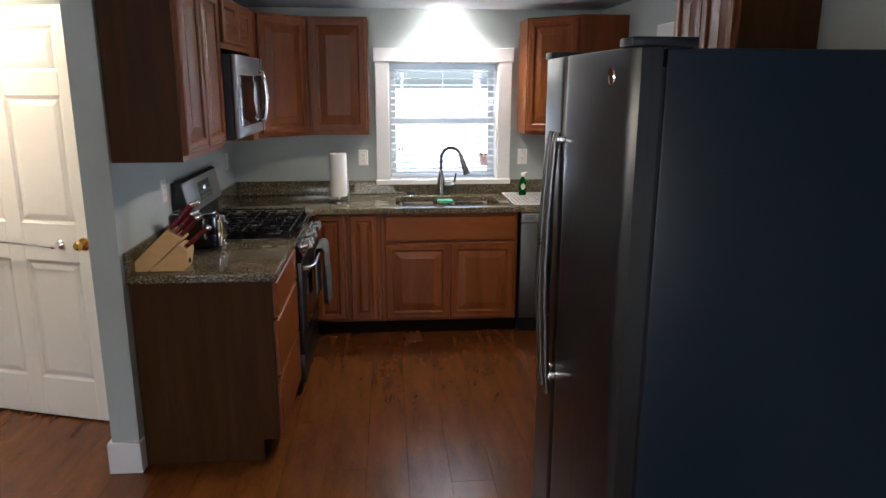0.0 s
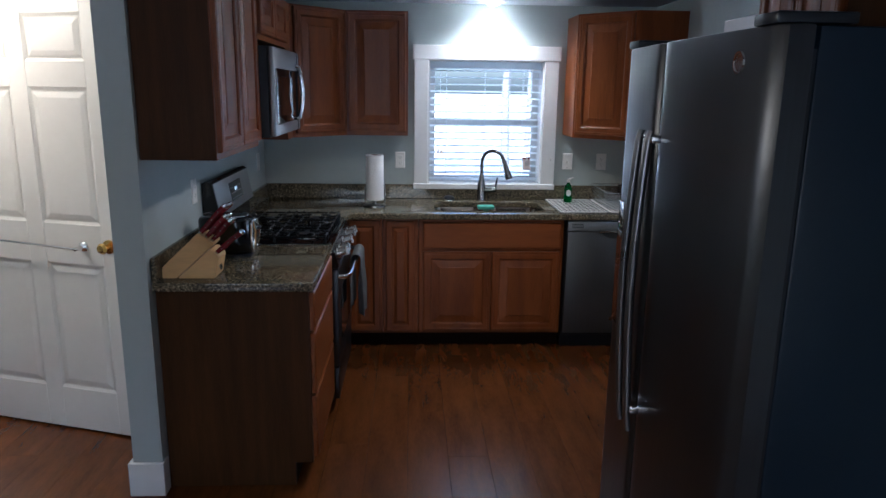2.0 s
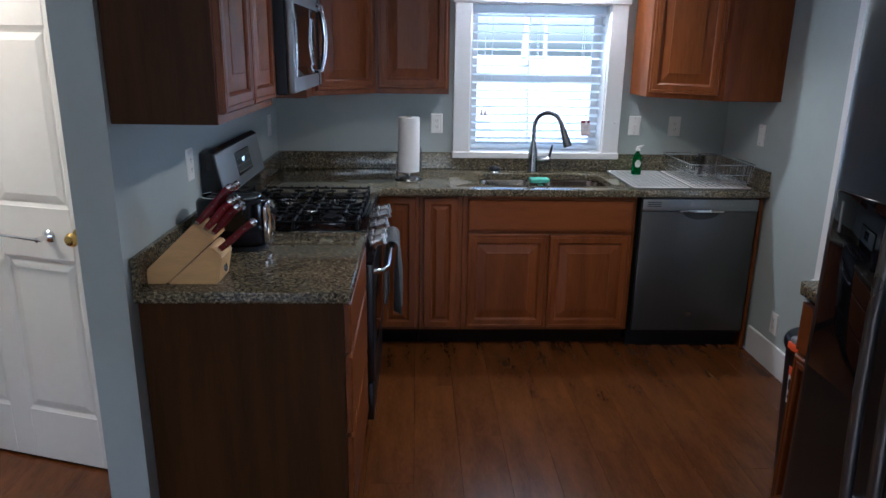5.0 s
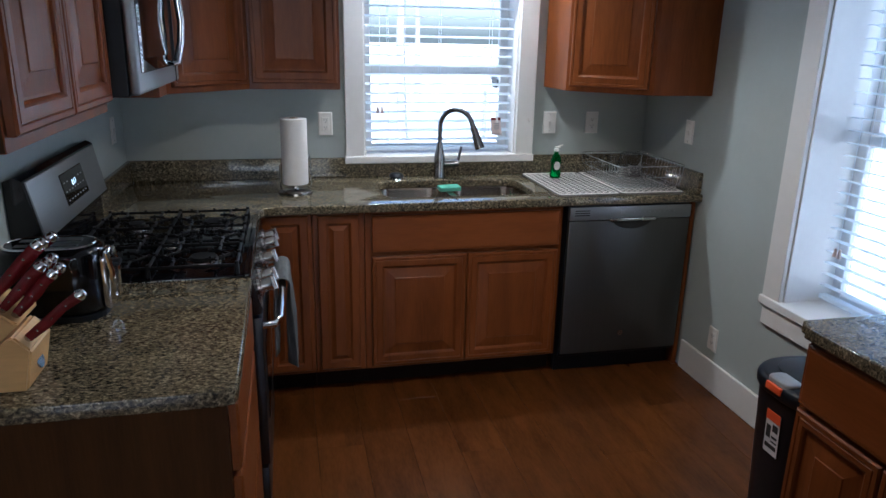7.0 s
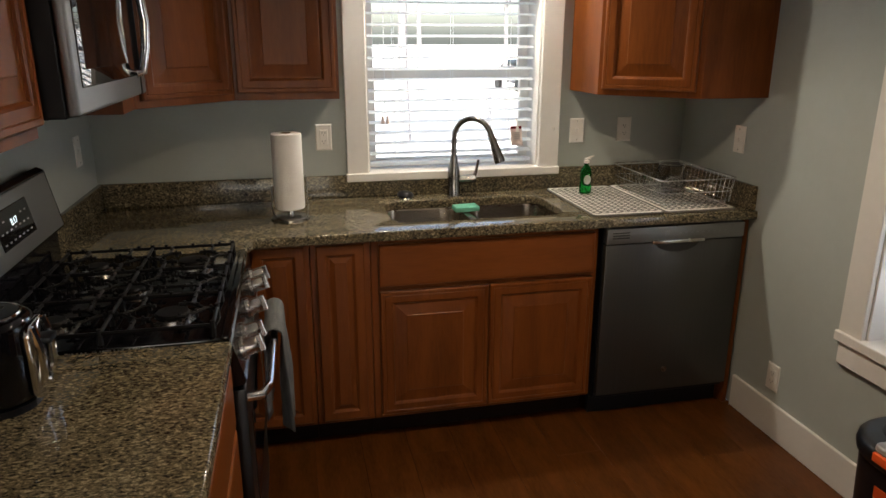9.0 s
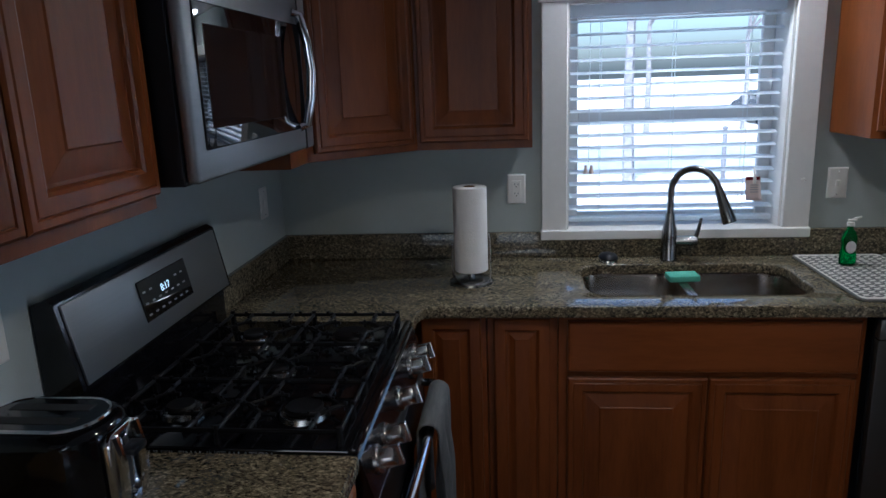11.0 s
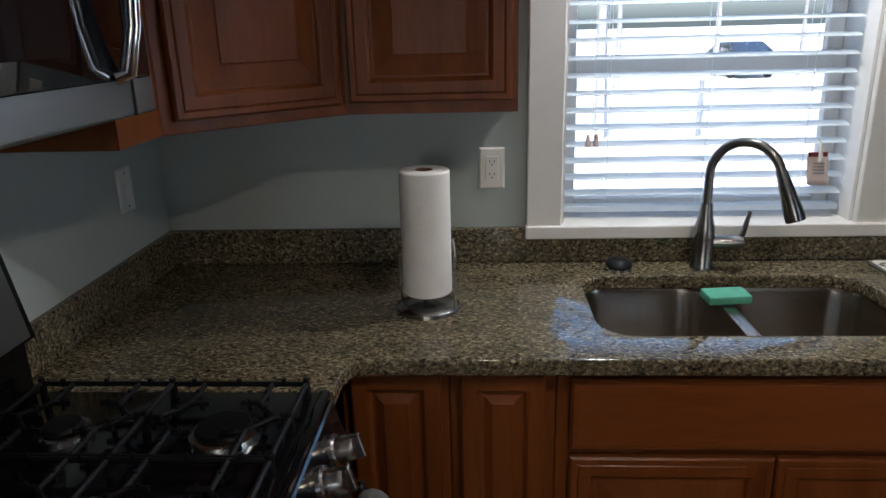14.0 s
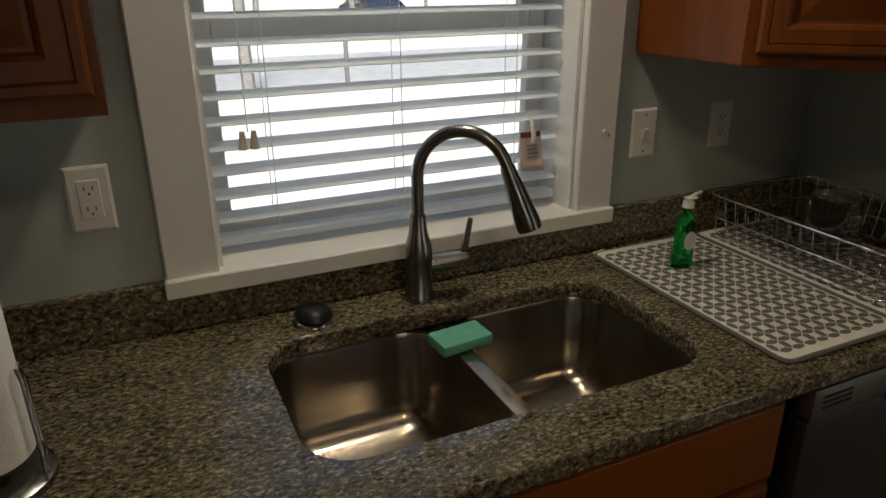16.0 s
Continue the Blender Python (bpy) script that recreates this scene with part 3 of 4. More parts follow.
sink = thing("kitchen_sink", pose(0, 0, BH - 0.002), "double-bowl undermount stainless steel sink", "sink")
for a in ((0.140, 0.490, 5.308, 5.702, 0.08), (0.520, 0.882, 5.308, 5.702, 0.08)):
    add("bowl", bowl(a, 0.20), sink)
    cx, cy = (a[0] + a[1]) / 2, 5.53
    lathe("drain", [(0, 0.0), (0.02, 0.0), (0.022, 0.003), (0.042, 0.003), (0.045, 0.0)], CHROME, sink, pose(cx, cy, -0.199))
box("divider", 0.488, 0.522, 5.318, 5.690, -0.03, 0.004, SINKM, sink, 0.003, 2)

fc = thing("kitchen_faucet", pose(0.49, 5.755, TOP), "dark brushed nickel pull-down gooseneck kitchen faucet", "faucet")
lathe("base", [(0, 0), (0.031, 0), (0.032, 0.006), (0.029, 0.012), (0.0285, 0.09), (0.027, 0.12), (0.019, 0.15), (0.0155, 0.185), (0, 0.185)], NICKEL, fc)
_R, _H = 0.090, 0.262
_dir = Vector((0.80, -0.60, 0)).normalized()
_pts = [(0, 0, 0.18), (0, 0, 0.24)] + [tuple(_dir * (_R - _R * math.cos(radians(a))) + Vector((0, 0, _H + _R * 1.05 * math.sin(radians(a))))) for a in range(0, 163, 9)]
tube("spout", _pts, 0.0125, NICKEL, fc, n=12)
_e = Vector(_pts[-1])
_d = (Vector(_pts[-1]) - Vector(_pts[-2])).normalized()
tube("spray_head", [_e, _e + _d * 0.012, _e + _d * 0.03, _e + _d * 0.115, _e + _d * 0.13], [0.0145, 0.015, 0.017, 0.025, 0.024], NICKEL, fc, n=14)
tube("handle_stem", [(0.02, 0, 0.075), (0.075, -0.012, 0.078), (0.10, -0.016, 0.08)], [0.019, 0.02, 0.018], NICKEL, fc, n=12)
tube("lever", [(0.092, -0.014, 0.085), (0.102, -0.014, 0.12), (0.112, -0.012, 0.165)], [0.009, 0.007, 0.0055], NICKEL, fc, n=8)


# ---- range ----
def knob(parent, m):
    k = lathe("knob", [(0, 0.044), (0.020, 0.043), (0.023, 0.038), (0.024, 0.01), (0.031, 0.008), (0.032, 0.0), (0, 0)], STEEL, parent, m, 20)
    box("grip", -0.006, 0.006, -0.023, 0.023, 0.03, 0.056, STEEL, k, 0.002)
    return k


# local x along the front (towards the window), y to the wall, z up
rg = thing("gas_range", pose(-0.412, 4.304, 0, 0, 0, 90), "slate steel gas range with black iron grates", "range")
RW = 0.752
box("body", 0, RW, 0.0, 0.615, 0.06, 0.90, BLACKP, rg, 0.003)
for x in (0.05, RW - 0.05):
    for y in (0.06, 0.56):
        lathe("foot", [(0, 0), (0.02, 0), (0.018, 0.06), (0, 0.06)], BLACKP, rg, pose(x, y, 0), 12)
box("drawer_panel", 0.004, RW - 0.004, -0.03, 0.0, 0.075, 0.245, SLATE, rg, 0.004, 2)
box("oven_door", 0.004, RW - 0.004, -0.035, 0.0, 0.255, 0.775, SLATE, rg, 0.005, 2)
box("oven_window", 0.12, RW - 0.12, -0.038, -0.033, 0.36, 0.64, BLACKGLASS, rg, 0.002)
tube("door_handle", [(0.035, -0.03, 0.738), (0.04, -0.07, 0.738), (0.09, -0.088, 0.738), (RW / 2, -0.095, 0.738), (RW - 0.09, -0.088, 0.738), (RW - 0.04, -0.07, 0.738), (RW - 0.035, -0.03, 0.738)], 0.0125, CHROME, rg, n=10)
cp = bmesh.new()
sec = [(0.0, 0.785), (-0.035, 0.79), (-0.040, 0.80), (-0.012, 0.898), (-0.005, 0.905), (0.02, 0.905), (0.02, 0.785)]
ra = [cp.verts.new((0.003, y, z)) for y, z in sec]
rb = [cp.verts.new((RW - 0.003, y, z)) for y, z in sec]
for i in range(len(sec)):
    j = (i + 1) % len(sec)
    cp.faces.new((ra[i], ra[j], rb[j], rb[i]))
cp.faces.new(ra[::-1])
cp.faces.new(rb)
add("control_panel", mesh_of("control_panel", cp, BLACK), rg)
for kx in (0.09, 0.185, 0.376, 0.567, 0.662):
    knob(rg, pose(kx, -0.027, 0.848, 74, 0, 0))
box("cooktop", 0.0, RW, 0.0, 0.56, 0.895, 0.918, BLACK, rg, 0.006, 2)
box("cooktop_rim", 0.0, RW, -0.008, 0.012, 0.898, 0.922, BLACK, rg, 0.004, 2)
for bx, by, br in ((0.15, 0.14, 0.045), (0.15, 0.42, 0.036), (0.60, 0.14, 0.05), (0.60, 0.42, 0.036), (0.376, 0.28, 0.04)):
    lathe("burner_ring", [(0, 0.0), (br + 0.012, 0.0), (br + 0.008, 0.012), (br, 0.014), (0, 0.014)], STEEL, rg, pose(bx, by, 0.917))
    lathe("burner_cap", [(0, 0.026), (br - 0.006, 0.024), (br - 0.002, 0.018), (br - 0.004, 0.013), (0, 0.013)], IRON, rg, pose(bx, by, 0.917))


def grate(x0, x1, y0, y1):
    """One cast-iron grate: an outer frame on feet, with bars that run in towards the burners."""
    z, r, bs = 0.946, 0.0052, []
    cx, ym = (x0 + x1) / 2, (y0 + y1) / 2
    q = (y1 - y0) / 4
    bars = [[(x0, y0), (x1, y0)], [(x1, y0), (x1, y1)], [(x1, y1), (x0, y1)], [(x0, y1), (x0, y0)], [(x0, ym), (x1, ym)]]
    for cy in (y0 + q, y1 - q):
        # fingers from both sides, short beside the burner, and a spine that forks round it
        for dy, gap in ((-0.5, 0.040), (0.5, 0.040)):
            bars.append([(x0, cy + dy * q), (cx - gap, cy + dy * q)])
            bars.append([(cx + gap, cy + dy * q), (x1, cy + dy * q)])
        for sy in (-1, 1):
            bars.append([(cx, cy + sy * q), (cx, cy + sy * q * 0.78), (cx - 0.045, cy + sy * q * 0.46), (cx - 0.045, cy + sy * q * 0.22)])
            bars.append([(cx, cy + sy * q * 0.78), (cx + 0.045, cy + sy * q * 0.46), (cx + 0.045, cy + sy * q * 0.22)])
    for b in bars:
        bs.append(bm_tube([(x, y, z) for x, y in b], r, 6))
    for fx in (x0, cx, x1):
        for fy in (y0, (y0 + y1) / 2, y1):
            bs.append(bm_tube([(fx, fy, 0.917), (fx, fy, z + 0.012)], [0.008, 0.006], 6))
    for b in bars[5:]:
        for (ax, ay), (bx, by) in zip(b, b[1:]):
            bs.append(bm_tube([((ax + bx) / 2, (ay + by) / 2, z - 0.012), ((ax + bx) / 2, (ay + by) / 2, z + 0.009)], [0.006, 0.0035], 5))
    for k in range(6):
        fy = y0 + (y1 - y0) * (k + 0.5) / 6
        bs.append(bm_tube([(x1, fy, z - 0.004), (x1, fy, z + 0.011)], 0.005, 6))
    add("grate", mesh_of("grate", merge(*bs), IRON, True), rg)


grate(0.022, 0.255, 0.03, 0.535)
grate(0.262, 0.490, 0.03, 0.535)
grate(0.497, 0.730, 0.03, 0.535)
# back panel with the clock
bgp = bmesh.new()
sec = [(0.565, 0.90), (0.565, 1.02), (0.540, 1.035), (0.575, 1.215), (0.595, 1.225), (0.624, 1.215), (0.624, 0.90)]
ra = [bgp.verts.new((0.004, y, z)) for y, z in sec]
rb = [bgp.verts.new((RW - 0.004, y, z)) for y, z in sec]
for i in range(len(sec)):
    j = (i + 1) % len(sec)
    bgp.faces.new((ra[i], ra[j], rb[j], rb[i]))
bgp.faces.new(ra[::-1])
bgp.faces.new(rb)
add("backguard", mesh_of("backguard", bgp, BLACK), rg)
BGM = pose(0, 0.5395, 1.037, -11, 0, 0)
box("backguard_face", 0.02, RW - 0.02, -0.004, 0.004, 0.004, 0.176, SLATEH, rg, 0.003, 2, BGM)
box("clock_panel", 0.275, 0.515, -0.007, -0.003, 0.045, 0.145, BLACKGLASS, rg, 0.002, 1, BGM)


def writing(name, words, size, m, parent, at):
    """Raised letters: local x along the line, z up, facing -y."""
    c = bpy.data.curves.new(name, "FONT")
    c.body, c.size, c.extrude = words, size, 0.0003
    c.materials.append(m)
    return add(name, c, parent, at @ pose(0, 0, 0, 90, 0, 0))


writing("clock_digits", "8:17", 0.026, DISPLAY, rg, BGM @ pose(0.368, -0.0076, 0.096))
writing("printed_notice", "REMOVE UNTIL FINAL INSTALLATION", 0.020, GREYP, rg, pose(0, 0, 0, 0, 0, -90) @ pose(-0.50, -0.0035, 0.9))
for r in range(3):
    for k in range(7):
        if r == 2 and 2 <= k <= 4:
            continue
        box("button_mark", 0.288 + k * 0.031, 0.300 + k * 0.031, -0.0082, -0.0065, 0.058 + r * 0.028, 0.062 + r * 0.028, GREYP, rg, 0, 1, BGM)


# dish towel on the oven handle
def hanging_cloth(name, w, drop_front, drop_back, at, label, m, r=0.018, waves=3, amp=0.008, cat="towel"):
    bm = bmesh.new()
    path = [(-r, -drop_front + i * drop_front / 10) for i in range(10)]
    path += [(-r * math.cos(radians(a)), r * math.sin(radians(a))) for a in range(0, 181, 30)]
    path += [(r, -(i + 1) * drop_back / 8) for i in range(8)]
    nx = 22
    rows = []
    for k, (y, z) in enumerate(path):
        row = []
        for i in range(nx + 1):
            u = i / nx
            hang = min(1.0, max(0.0, -z) / 0.15)
            row.append(bm.verts.new(((u - 0.5) * w * (1 - 0.12 * hang), y + hang * amp * math.sin(u * waves * 6.283 + z * 4) * (1 if y < 0 else -0.4), z + 0.012 * math.sin(u * 5) * hang)))
        rows.append(row)
    for a, b in zip(rows, rows[1:]):
        for i in range(nx):
            bm.faces.new((a[i], a[i + 1], b[i + 1], b[i]))
    ob = add(name, mesh_of(name, bm, m, True), None, at)
    s = ob.modifiers.new("thick", "SOLIDIFY")
    s.thickness = 0.005
    return tagged(ob, label, cat)


hanging_cloth("dish_towel", 0.27, 0.34, 0.29, pose(-0.412 + 0.093, 4.304 + 0.53, 0.738, 0, 0, 90), "grey striped cotton dish towel hung over the oven handle", TOWEL, 0.026, 2.6, 0.018)

# ---- microwave ----
mw = thing("microwave", pose(X0 + 0.350, 4.316, 1.440, 0, 0, 90), "slate steel over-the-range microwave with a curved handle", "microwave")
box("body", 0, RW, 0.0, 0.350, 0.0, 0.432, BLACKP, mw, 0.003)
box("door", 0.0, RW, -0.028, -0.001, 0.004, 0.432, SLATEH, mw, 0.008, 3)
box("door_window", 0.040, RW - 0.014, -0.031, -0.026, 0.062, 0.330, BLACKGLASS, mw, 0.004, 2)
box("window_mesh", 0.075, 0.515, -0.0322, -0.0300, 0.100, 0.292, MWMESH, mw, 0.001)
box("door_seam", 0.672, 0.675, -0.0318, -0.026, 0.006, 0.430, HOLE, mw, 0)
tube("door_handle", [(0.628, -0.027, 0.066), (0.640, -0.044, 0.072), (0.648, -0.058, 0.14), (0.650, -0.064, 0.212), (0.648, -0.058, 0.285), (0.640, -0.044, 0.352), (0.628, -0.027, 0.358)], [0.012, 0.013, 0.013, 0.013, 0.013, 0.013, 0.012], CHROME, mw, n=12)
box("vent_grille", 0.05, RW - 0.05, 0.05, 0.30, -0.006, 0.002, BLACKP, mw, 0.002)

# ---- dishwasher ----
dw = thing("dishwasher", pose(0.994, 5.205, 0), "dark slate dishwasher with a pocket handle", "dishwasher")
box("body", 0.004, 0.636, 0.03, 0.60, 0.09, 0.868, BLACKP, dw, 0.002)
box("kick_plate", 0.004, 0.636, 0.07, 0.10, 0.0, 0.09, BLACKP, dw, 0)
box("door", 0.006, 0.634, 0.0, 0.03, 0.115, 0.800, SLATED, dw, 0.005, 2)
box("control_strip", 0.006, 0.634, -0.004, 0.03, 0.803, 0.868, SLATEH, dw, 0.004, 2)
add("handle_pocket", mesh_of("handle_pocket", bm_prism([(0.325 + 0.10 * math.cos(radians(a)), 0.045 * -math.sin(radians(a))) for a in range(0, 181, 15)], 0, 0.004), HOLE), dw, pose(0, -0.001, 0.802, 90, 0, 0))
box("handle_lip", 0.205, 0.445, -0.016, -0.002, 0.797, 0.812, STEEL, dw, 0.004, 2)
for k in range(3):
    box("vent_slot", 0.03, 0.105, -0.0055, -0.003, 0.826 + k * 0.011, 0.831 + k * 0.011, HOLE, dw, 0)
box("logo_badge", 0.262, 0.285, -0.0055, -0.003, 0.828, 0.850, GREYP, dw, 0)
for k in range(9):
    box("button_mark", 0.33 + k * 0.026, 0.339 + k * 0.026, -0.0055, -0.003, 0.835, 0.839, GREYP, dw, 0)
lathe("round_badge", [(0, 0.002), (0.014, 0.002), (0.015, 0), (0, 0)], NICKEL, dw, pose(0.32, 0.0, 0.215, 90, 0, 0), 16)

# ---- fridge ----
fr = thing("refrigerator", pose(0.625, 3.0, 0, 0, 0, -90), "dark slate side-by-side refrigerator with long bar handles", "refrigerator")
FW = 0.885
box("body", 0.004, FW - 0.004, 0.085, 0.86, 0.03, 1.80, FRIDGESIDE, fr, 0.006, 2)
box("foot_grille", 0.01, FW - 0.01, 0.06, 0.085, 0.0, 0.09, BLACKP, fr, 0.002)


def fridge_door(x0, x1, z0, z1):
    """A door with a gently bowed face."""
    n, outline = 24, []
    for i in range(n + 1):
        x = x0 + (x1 - x0) * i / n
        u = x / FW * 2 - 1
        edge = 0.010 * max(0, abs((i / n) * 2 - 1) - 0.9) * 10
        outline.append((x, 0.018 * u * u + edge))
    outline += [(x1, 0.075), (x0, 0.075)]
    return bm_prism(outline, z0, z1, 0.004, 2)


SPLIT = 0.325
add("freezer_door", mesh_of("freezer_door", fridge_door(0.002, SPLIT - 0.003, 0.10, 1.803), SLATE, True), fr)
add("fridge_door", mesh_of("fridge_door", fridge_door(SPLIT + 0.003, FW - 0.002, 0.10, 1.803), SLATE, True), fr)
for hx in (SPLIT - 0.036, SPLIT + 0.036):
    tube("handle_bar", [(hx, -0.024, 0.755), (hx, -0.030, 0.80), (hx, -0.036, 0.90), (hx, -0.043, 1.04), (hx, -0.046, 1.18), (hx, -0.043, 1.32), (hx, -0.036, 1.46), (hx, -0.030, 1.56), (hx, -0.024, 1.585)],
         [0.009, 0.0105, 0.0115, 0.012, 0.012, 0.012, 0.0115, 0.0105, 0.009], HANDLEM, fr, n=12)
    for hz in (0.815, 1.565):
        box("handle_bracket", hx - 0.009, hx + 0.009, -0.030, 0.012, hz - 0.010, hz + 0.010, CHROME, fr, 0.003, 2)
for hx in (0.06, FW - 0.06):
    box("hinge_cover", hx - 0.045, hx + 0.045, 0.01, 0.16, 1.804, 1.825, BLACKP, fr, 0.004, 2)
box("dispenser_recess", 0.05, 0.235, 0.002, 0.03, 0.98, 1.36, BLACKGLASS, fr, 0.004, 2)
lathe("round_badge", [(0, 0.003), (0.017, 0.003), (0.018, 0.005), (0.022, 0.005), (0.023, 0), (0, 0)], CHROME, fr, pose(0.742, 0.0105, 1.740, 90, 0, 0), 24)
box("gasket", 0.008, FW - 0.008, 0.075, 0.085, 0.10, 1.76, BLACKP, fr, 0)


# ---- white panel door to the bathroom, swung open ----
def panel_door(m, w, h, label):
    d = thing("bathroom_door", m, label, "door", kind="structure")
    t = 0.035
    bms = [bm_box(0, w, 0.008, t - 0.008, 0, h, 0.0)]
    st, mu = 0.105, 0.095
    rows = [(0.215, 0.848), (1.04, 1.655), (1.768, h - 0.09)]
    cols = [(st, (w - mu) / 2), ((w + mu) / 2, w - st)]
    xs = [(0, st), ((w - mu) / 2, (w + mu) / 2), (w - st, w)]
    zs = [(0, rows[0][0]), (rows[0][1], rows[1][0]), (rows[1][1], rows[2][0]), (rows[2][1], h)]
    for a, b in xs:
        bms.append(bm_box(a, b, 0, t, 0, h, 0.002))
    for z0, z1 in zs:
        for a, b in cols:
            bms.append(bm_box(a, b, 0.0, t, z0, z1, 0.002))
    add("leaf", mesh_of("leaf", merge(*bms), DOORW), d)
    for z0, z1 in rows:
        for a, b in cols:
            rg_ = [(a, b, z0, z1, 0.0075), (a, b, z0, z1, 0.002), (a + 0.012, b - 0.012, z0 + 0.012, z1 - 0.012, 0.0075), (a + 0.02, b - 0.02, z0 + 0.02, z1 - 0.02, 0.0075), (a + 0.045, b - 0.045, z0 + 0.045, z1 - 0.045, 0.002)]
            add("raised_panel", mesh_of("raised_panel", bm_rings(rg_), DOORW), d)
    lathe("knob", [(0, 0.062), (0.018, 0.060), (0.026, 0.048), (0.022, 0.036), (0.011, 0.03), (0.011, 0.01), (0.032, 0.008), (0.033, 0), (0, 0)], BRASS, d, pose(w - 0.065, 0.0, 0.945, 90, 0, 0), 20)
    return d


DANG = math.degrees(math.atan2(4.055 - 4.31, -1.44 + 2.265))
DM = pose(-2.219, 4.299, 0.012, 0, 0, DANG)
panel_door(DM, 0.935, 2.06, "white six-panel door standing open with a brass knob")
tb = thing("towel_bar", DM, "chrome towel bar fixed to the white door", "towel bar")
for x in (0.135, 0.73):
    lathe("bracket", [(0, 0.06), (0.009, 0.058), (0.009, 0.016), (0.018, 0.010), (0.026, 0.004), (0.027, 0.0), (0, 0)], CHROME, tb, pose(x, 0.0, 0.935 if x > 0.3 else 0.957, 90, 0, 0), 18)
tube("bar", [(0.09, -0.055, 0.959), (0.135, -0.055, 0.957), (0.75, -0.055, 0.934)], 0.006, CHROME, tb, n=8)

# ---- bathroom beyond ----
vn = thing("bathroom_vanity", pose(-3.62, 5.45, 0), "white shaker bathroom vanity with a dark granite top", "vanity")
box("body", 0, 1.2, 0.0, 0.38, 0.09, 0.84, TRIM, vn)
box("kick", 0.02, 1.18, 0.05, 0.38, 0, 0.09, TRIM, vn, 0)
box("top", -0.01, 1.21, -0.02, 0.39, 0.84, 0.875, GRANITE, vn, 0.004, 2)
for a in (0.01, 0.405, 0.80):
    add("drawer_front", mesh_of("drawer_front", bm_panel(0.385, 0.20, rail=0.04), TRIM), vn, pose(a, -0.001, 0.62))
    add("door", mesh_of("door", bm_panel(0.385, 0.48, rail=0.055), TRIM), vn, pose(a, -0.001, 0.115))
rug = tagged(add("bath_rug", mesh_of("bath_rug", bm_prism(rounded(-3.15, -2.35, 4.86, 5.33, 0.03), 0.006, 0.026, 0.006, 2), NAVY, True)), "navy blue plush bath rug on marble tiles", "rug")
hanging_cloth("bath_towel", 0.28, 0.30, 0.25, pose(-3.37, 5.80, 1.62), "navy blue towel hung on the bathroom wall", NAVY, 0.02)
wc = thing("bathroom_mirror", pose(-3.75, 5.815, 1.50), "framed mirror on the bathroom wall", "mirror")
box("mirror_frame", 0.5, 0.95, -0.02, 0.02, 0.1, 0.6, TRIM, wc)

# ---- plates on the walls ----
def plate(m, kind, label):
    p = thing("outlet_plate" if kind == "outlet" else "switch_plate", m, label, kind, "wall plates")
    add("plate", mesh_of("plate", bm_rings([(-0.036, 0.036, -0.058, 0.058, 0), (-0.036, 0.036, -0.058, 0.058, -0.003), (-0.031, 0.031, -0.053, 0.053, -0.006)]), PLATE), p)
    if kind == "outlet":
        box("socket_body", -0.018, 0.018, -0.0075, -0.005, -0.034, 0.034, PLATE, p, 0.001)
        for dz in (-0.018, 0.018):
            for dx in (-0.0065, 0.0065):
                box("slot", dx - 0.001, dx + 0.001, -0.0082, -0.007, dz - 0.002, dz + 0.006, HOLE, p, 0)
            box("slot", -0.002, 0.002, -0.0082, -0.007, dz - 0.010, dz - 0.006, HOLE, p, 0)
    else:
        box("rocker", -0.008, 0.008, -0.012, -0.005, -0.013, 0.013, PLATE, p, 0.002, 1, pose(0, 0, 0, 12, 0, 0))
        for dz in (-0.044, 0.044):
            lathe("screw", [(0, 0.001), (0.003, 0.001), (0.003, 0), (0, 0)], STEEL, p, pose(0, -0.006, dz, 90, 0, 0), 8)
    return p


plate(pose(-0.086, Y1, 1.188), "outlet", "ivory double outlet on the wall above the counter")
plate(pose(1.115, Y1, 1.188), "switch", "ivory light switch beside the sink window")
plate(pose(1.36, Y1, 1.188), "outlet", "ivory double outlet above the drying mat")
plate(pose(X1, 5.38, 1.19, 0, 0, -90), "switch", "ivory light switch on the side wall")
plate(pose(X1, 4.965, 0.255, 0, 0, -90), "outlet", "ivory outlet low on the side wall")
plate(pose(X0, 5.62, 1.188, 0, 0, 90), "switch", "ivory plate on the wall beside the range")
plate(pose(X0, 4.20, 1.192, 0, 0, 90), "outlet", "ivory double outlet above the toaster")

# ---- things on the counters ----
pt = thing("paper_towel_holder", pose(-0.248, 5.475, TOP), "white paper towel roll on a chrome stand", "paper towel")
lathe("stand_base", [(0, 0.020), (0.03, 0.020), (0.066, 0.017), (0.077, 0.010), (0.078, 0.0), (0, 0)], NICKEL, pt, n=32)
lathe("post", [(0, 0.056), (0.012, 0.056), (0.012, 0.014), (0, 0.014)], CHROME, pt)
lathe("roll", [(0.021, 0.045), (0.056, 0.045), (0.059, 0.048), (0.059, 0.340), (0.056, 0.343), (0.021, 0.343), (0.021, 0.045)], PAPER, pt, n=36)
lathe("core", [(0.0205, 0.3435), (0.0205, 0.06), (0.0185, 0.06), (0.0185, 0.3435), (0.0205, 0.3435)], CARD, pt)
tube("tension_arm", [(0.066, -0.02, 0.012), (0.070, -0.02, 0.05), (0.068, -0.02, 0.16), (0.064, -0.02, 0.18), (0.064, -0.035, 0.18), (0.067, -0.035, 0.16), (0.068, -0.035, 0.05), (0.066, -0.035, 0.012)], 0.003, CHROME, pt, n=6)
